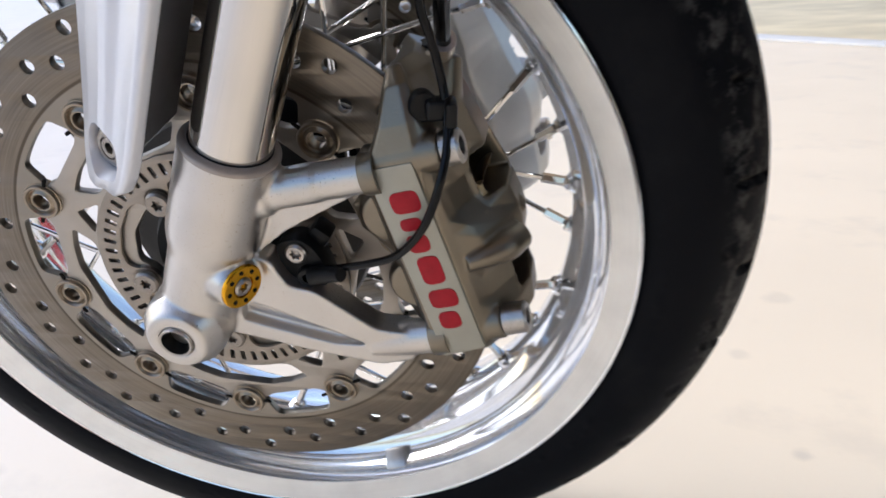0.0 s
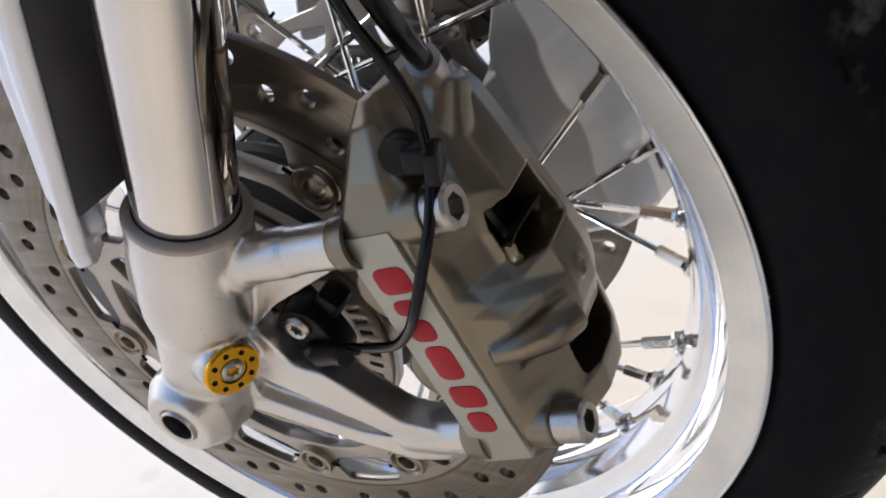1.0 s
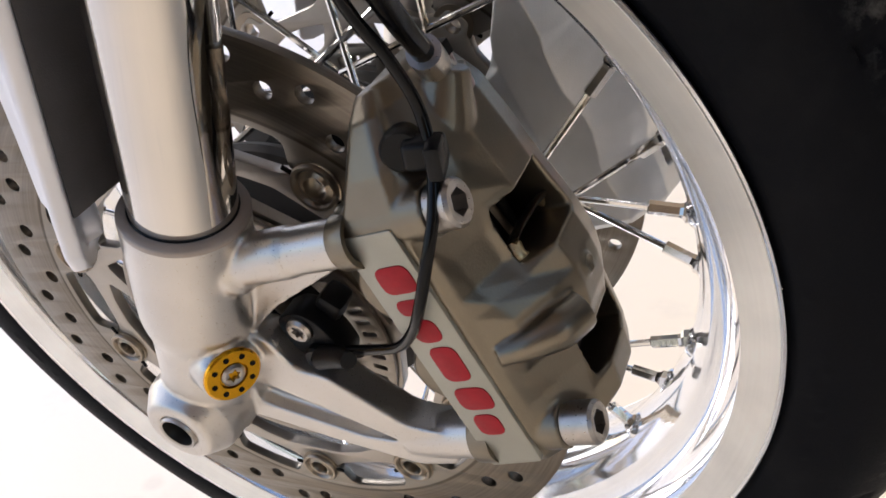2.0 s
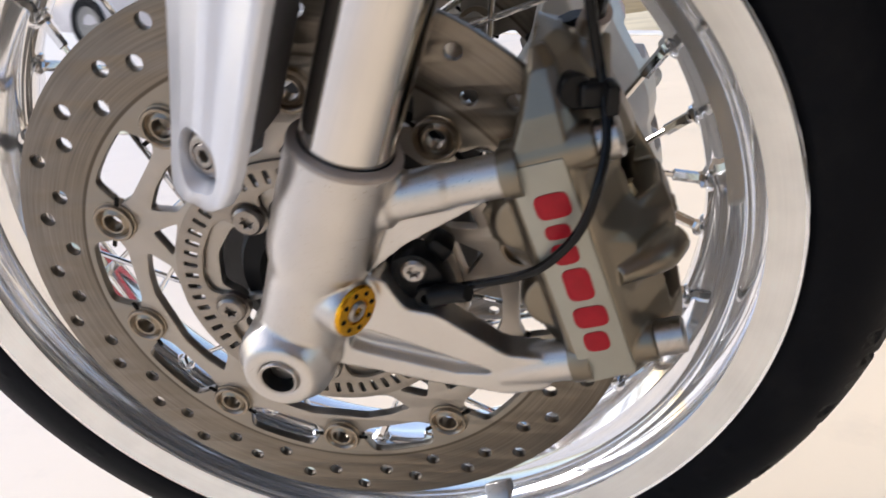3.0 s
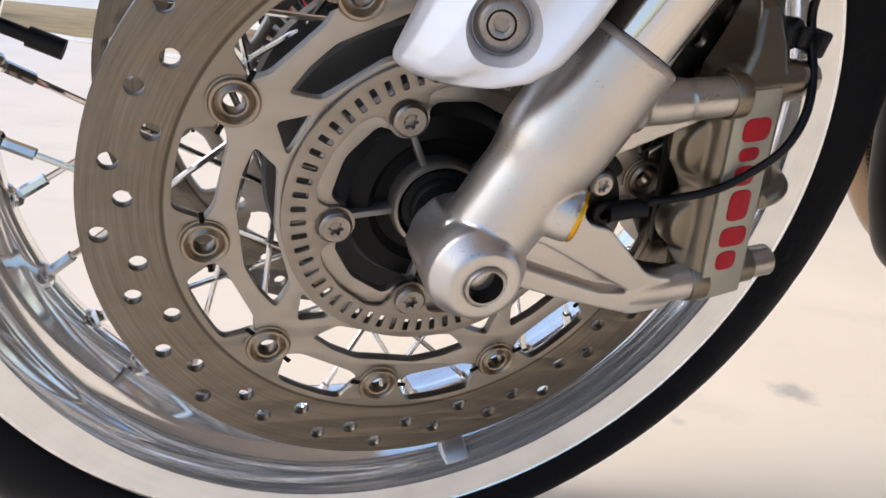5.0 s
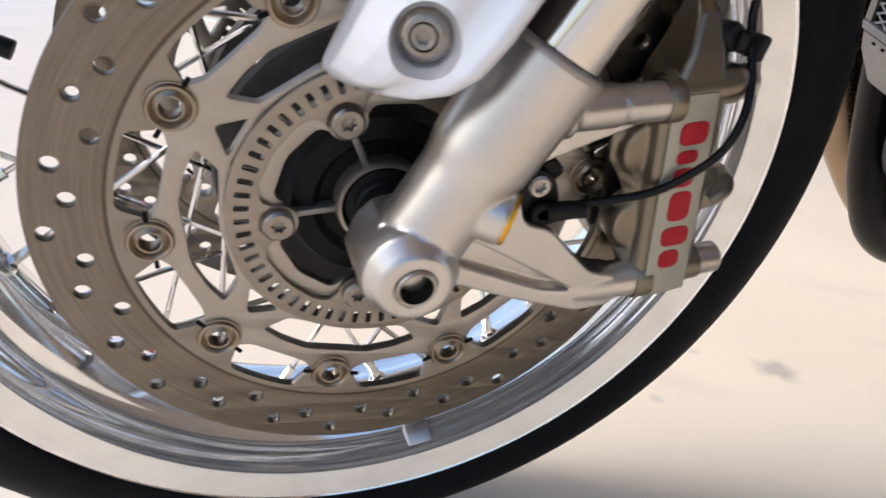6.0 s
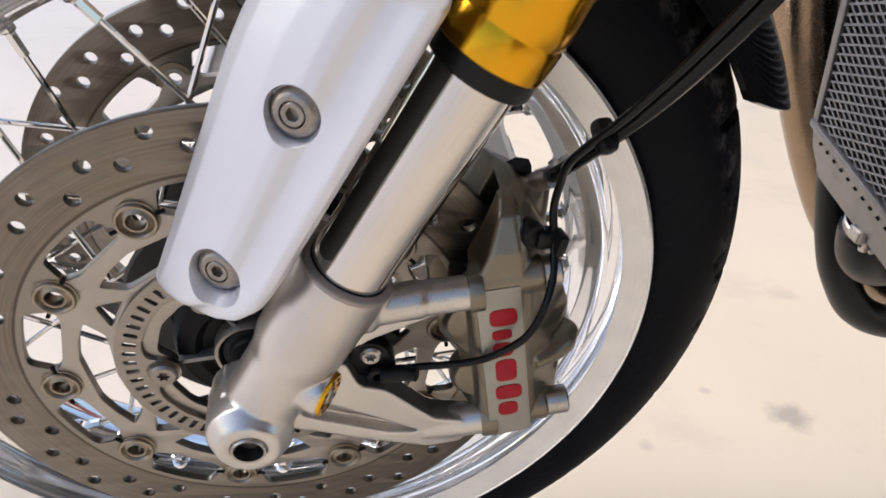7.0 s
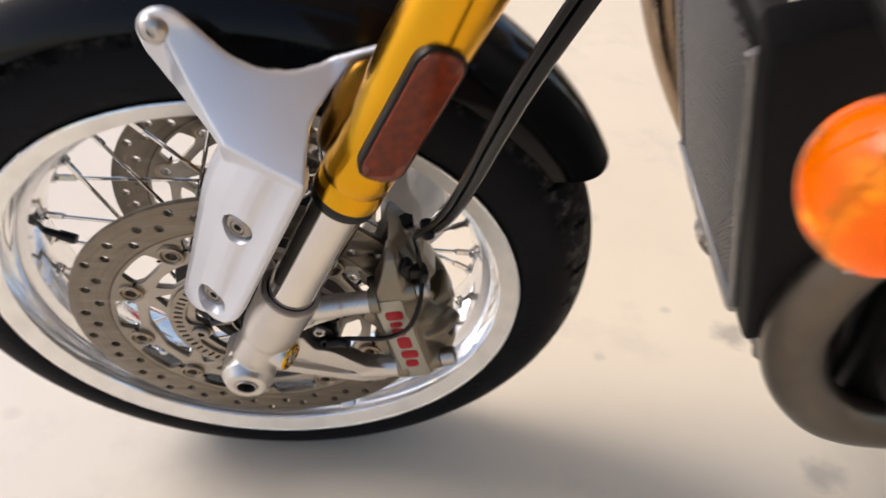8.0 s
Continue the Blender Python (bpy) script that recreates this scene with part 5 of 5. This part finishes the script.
# -- turn signal
def build_signal():
    c = Vector((0.299, -0.228, 0.414))
    m = frame_of(c, (-0.9, -0.25, 0.15))
    bm = bmesh.new()
    lathe(bm, [(0, -0.040), (0.012, -0.038), (0.024, -0.026), (0.031, -0.006), (0.032, 0.004), (0.030, 0.006), (0, 0.006)], m, 40)
    tube(bm, smooth_path([c + Vector((0.02, 0.02, 0.0)), c + Vector((0.03, 0.06, 0.01)), c + Vector((0.03, 0.13, 0.02))]), 0.008, 14)
    body = bike_part("turn_signal", bm, M_PLASTIC, "round turn signal with orange lens on a black stalk")
    bm = bmesh.new()
    prof = [(0.0, 0.0115), (0.020, 0.0112), (0.0300, 0.0080), (0.0312, 0.0065)]
    for k in range(1, 17):
        t = k / 16 * math.pi / 2
        prof.append((0.0316 * math.cos(t), 0.0065 + 0.0205 * math.sin(t)))
    prof[-1] = (0, 0.027)
    lathe(bm, prof, m, 64)
    lens = part("lens", bm, M_LENS, body, "clear orange lens over a stepped reflector")
    lens.visible_shadow = False
    # stepped bright bowl behind the lens
    bm = bmesh.new()
    for k in range(9):
        y = -0.026 + k * 0.0065
        half = math.sqrt(max(0.0295 ** 2 - y * y, 0.00002))
        tilt = math.radians(-28 + 11 * (k % 5) + 2 * k)
        for side in (-1, 1):
            box(bm, (half * 0.97, 0.0064, 0.0012), m @ Matrix.Translation((side * half * 0.5, y, 0.0088)) @ Matrix.Rotation(tilt, 4, "X") @ Matrix.Rotation(side * 0.22, 4, "Y"))
    part("reflector_bowl", bm, M_BOWL, body, "bright stepped reflector", sharp=10)


build_signal()

# -- the right side: disc, fork leg and caliper again
mirrored(disc, bike, None, BIKE)
mirrored(fork, bike)
mirrored(caliper, bike, M_FAR_CAL)
mirrored(stay, bike)

# ---------------------------------------------------------------- the place
bm = bmesh.new()
bmesh.ops.create_grid(bm, x_segments=2, y_segments=2, size=400)
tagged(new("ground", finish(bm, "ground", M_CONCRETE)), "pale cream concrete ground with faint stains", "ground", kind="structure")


def strip(name, p, q, width, height, mat, label, category):
    p, q = Vector(p), Vector(q)
    bm = bmesh.new()
    m = spine_frame(p, q)
    x = (q - p).normalized()
    m = Matrix((x, Vector((-x.y, x.x, 0)), Vector((0, 0, 1)))).transposed().to_4x4()
    m.translation = (p + q) / 2 + Vector((0, 0, height / 2))
    box(bm, ((q - p).length, width, height), m, min(0.004, height / 3))
    tagged(new(name, finish(bm, name, mat)), label, category, kind="structure")


strip("kerb", (-4.00, 9.654, 0), (6.00, -1.912, 0), 0.16, 0.012, M_KERB, "low pale kerb strip across the concrete", "kerb")

strip("verge", (0.50, 6.62, 0), (7.10, -1.00, 0), 3.0, 0.006, M_GRASS, "strip of pale dry ground beyond the kerb", "verge")
strip("verge", (-2.17, 11.98, 0), (1.63, 7.60, 0), 6.0, 0.006, M_OCHRE, "strip of brown ochre ground beyond the kerb", "verge")

# unseen wall and canopy, added behind the eye and overhead to steer light and reflections
bm = bmesh.new()
box(bm, (5.0, 0.25, 3.3), Matrix.Translation((3.2, -3.6, 1.65)), 0.01)
tagged(new("wall_south", finish(bm, "wall_south", M_WALL)), "plain brown wall out of view, added for dark reflections", "wall", kind="structure")
bm = bmesh.new()
box(bm, (6.7, 7.1, 0.2), Matrix.Translation((2.35, 0.85, 3.4)), 0.01)
tagged(new("canopy", finish(bm, "canopy", M_CANOPY)), "plain beige canopy out of view, added to block the sky", "canopy", kind="structure")


# parked cars far behind
def build_car(paint, label, m):
    car = new("parked_car")
    tagged(car, label, "car", group="parked cars")
    car.matrix_world = m
    bm = bmesh.new()
    rows = ((-2.15, 0.72, 0.38, 0.70), (-2.05, 0.80, 0.24, 0.82), (-1.5, 0.86, 0.20, 0.90), (-0.6, 0.87, 0.20, 0.95), (0.6, 0.87, 0.20, 0.95), (1.4, 0.86, 0.20, 0.95), (2.0, 0.80, 0.26, 0.90), (2.12, 0.70, 0.40, 0.80))
    secs = []
    for x, w, lo, hi in rows:
        secs.append([Vector((x, y * w, z)) for y, z in ((-0.92, lo), (-1, lo + 0.12), (-1, hi - 0.25), (-0.93, hi - 0.04), (-0.8, hi), (0.8, hi), (0.93, hi - 0.04), (1, hi - 0.25), (1, lo + 0.12), (0.92, lo))])
    loft(bm, secs)
    part("body", bm, paint, car)
    bm = bmesh.new()
    secs = []
    for x, w, hi in ((-0.95, 0.76, 0.93), (-0.35, 0.66, 1.38), (0.75, 0.66, 1.42), (1.55, 0.74, 0.95)):
        secs.append([Vector((x, -w, 0.90)), Vector((x, -w * 0.93, hi)), Vector((x, w * 0.93, hi)), Vector((x, w, 0.90))])
    loft(bm, secs)
    part("cabin", bm, M_GLOSS, car, "dark glass cabin")
    for x in (-1.32, 1.30):
        for y in (-0.78, 0.78):
            bm = bmesh.new()
            w = Matrix.Translation((x, y, 0.31)) @ pose(0, 0, 0, 90)
            lathe(bm, [(0.20, -0.10), (0.28, -0.105), (0.31, -0.07), (0.31, 0.07), (0.28, 0.105), (0.20, 0.10)], w, 40, True)
            wheel_ob = part("wheel", bm, M_TYRE, car)
            bm = bmesh.new()
            lathe(bm, [(0, -0.07), (0.20, -0.09), (0.205, 0.09), (0, 0.07)], w, 24)
            part("wheel_rim", bm, M_GREY, wheel_ob)
    for y in (-0.55, 0.55):
        bm = bmesh.new()
        box(bm, (0.05, 0.34, 0.14), Matrix.Translation((2.09, y, 0.70)), 0.01)
        part("tail_light", bm, M_RED, car)


M_CAR = material("pale_car_paint", (0.55, 0.53, 0.54), 0.2, 0.2, 0.03, 3, 0.0, 300, 0.2, 0.5)
M_CAR_RED = material("red_car_paint", (0.45, 0.015, 0.02), 0.2, 0.0, 0.03, 3, 0.0, 300, 0.2, 0.5)
build_car(M_CAR, "pale silver car parked on the concrete", pose(-4.0, 8.5, 0, 0, 0, 162))
build_car(M_CAR_RED, "red car parked far across the concrete", pose(3.1, 9.6, 0, 0, 0, -30))
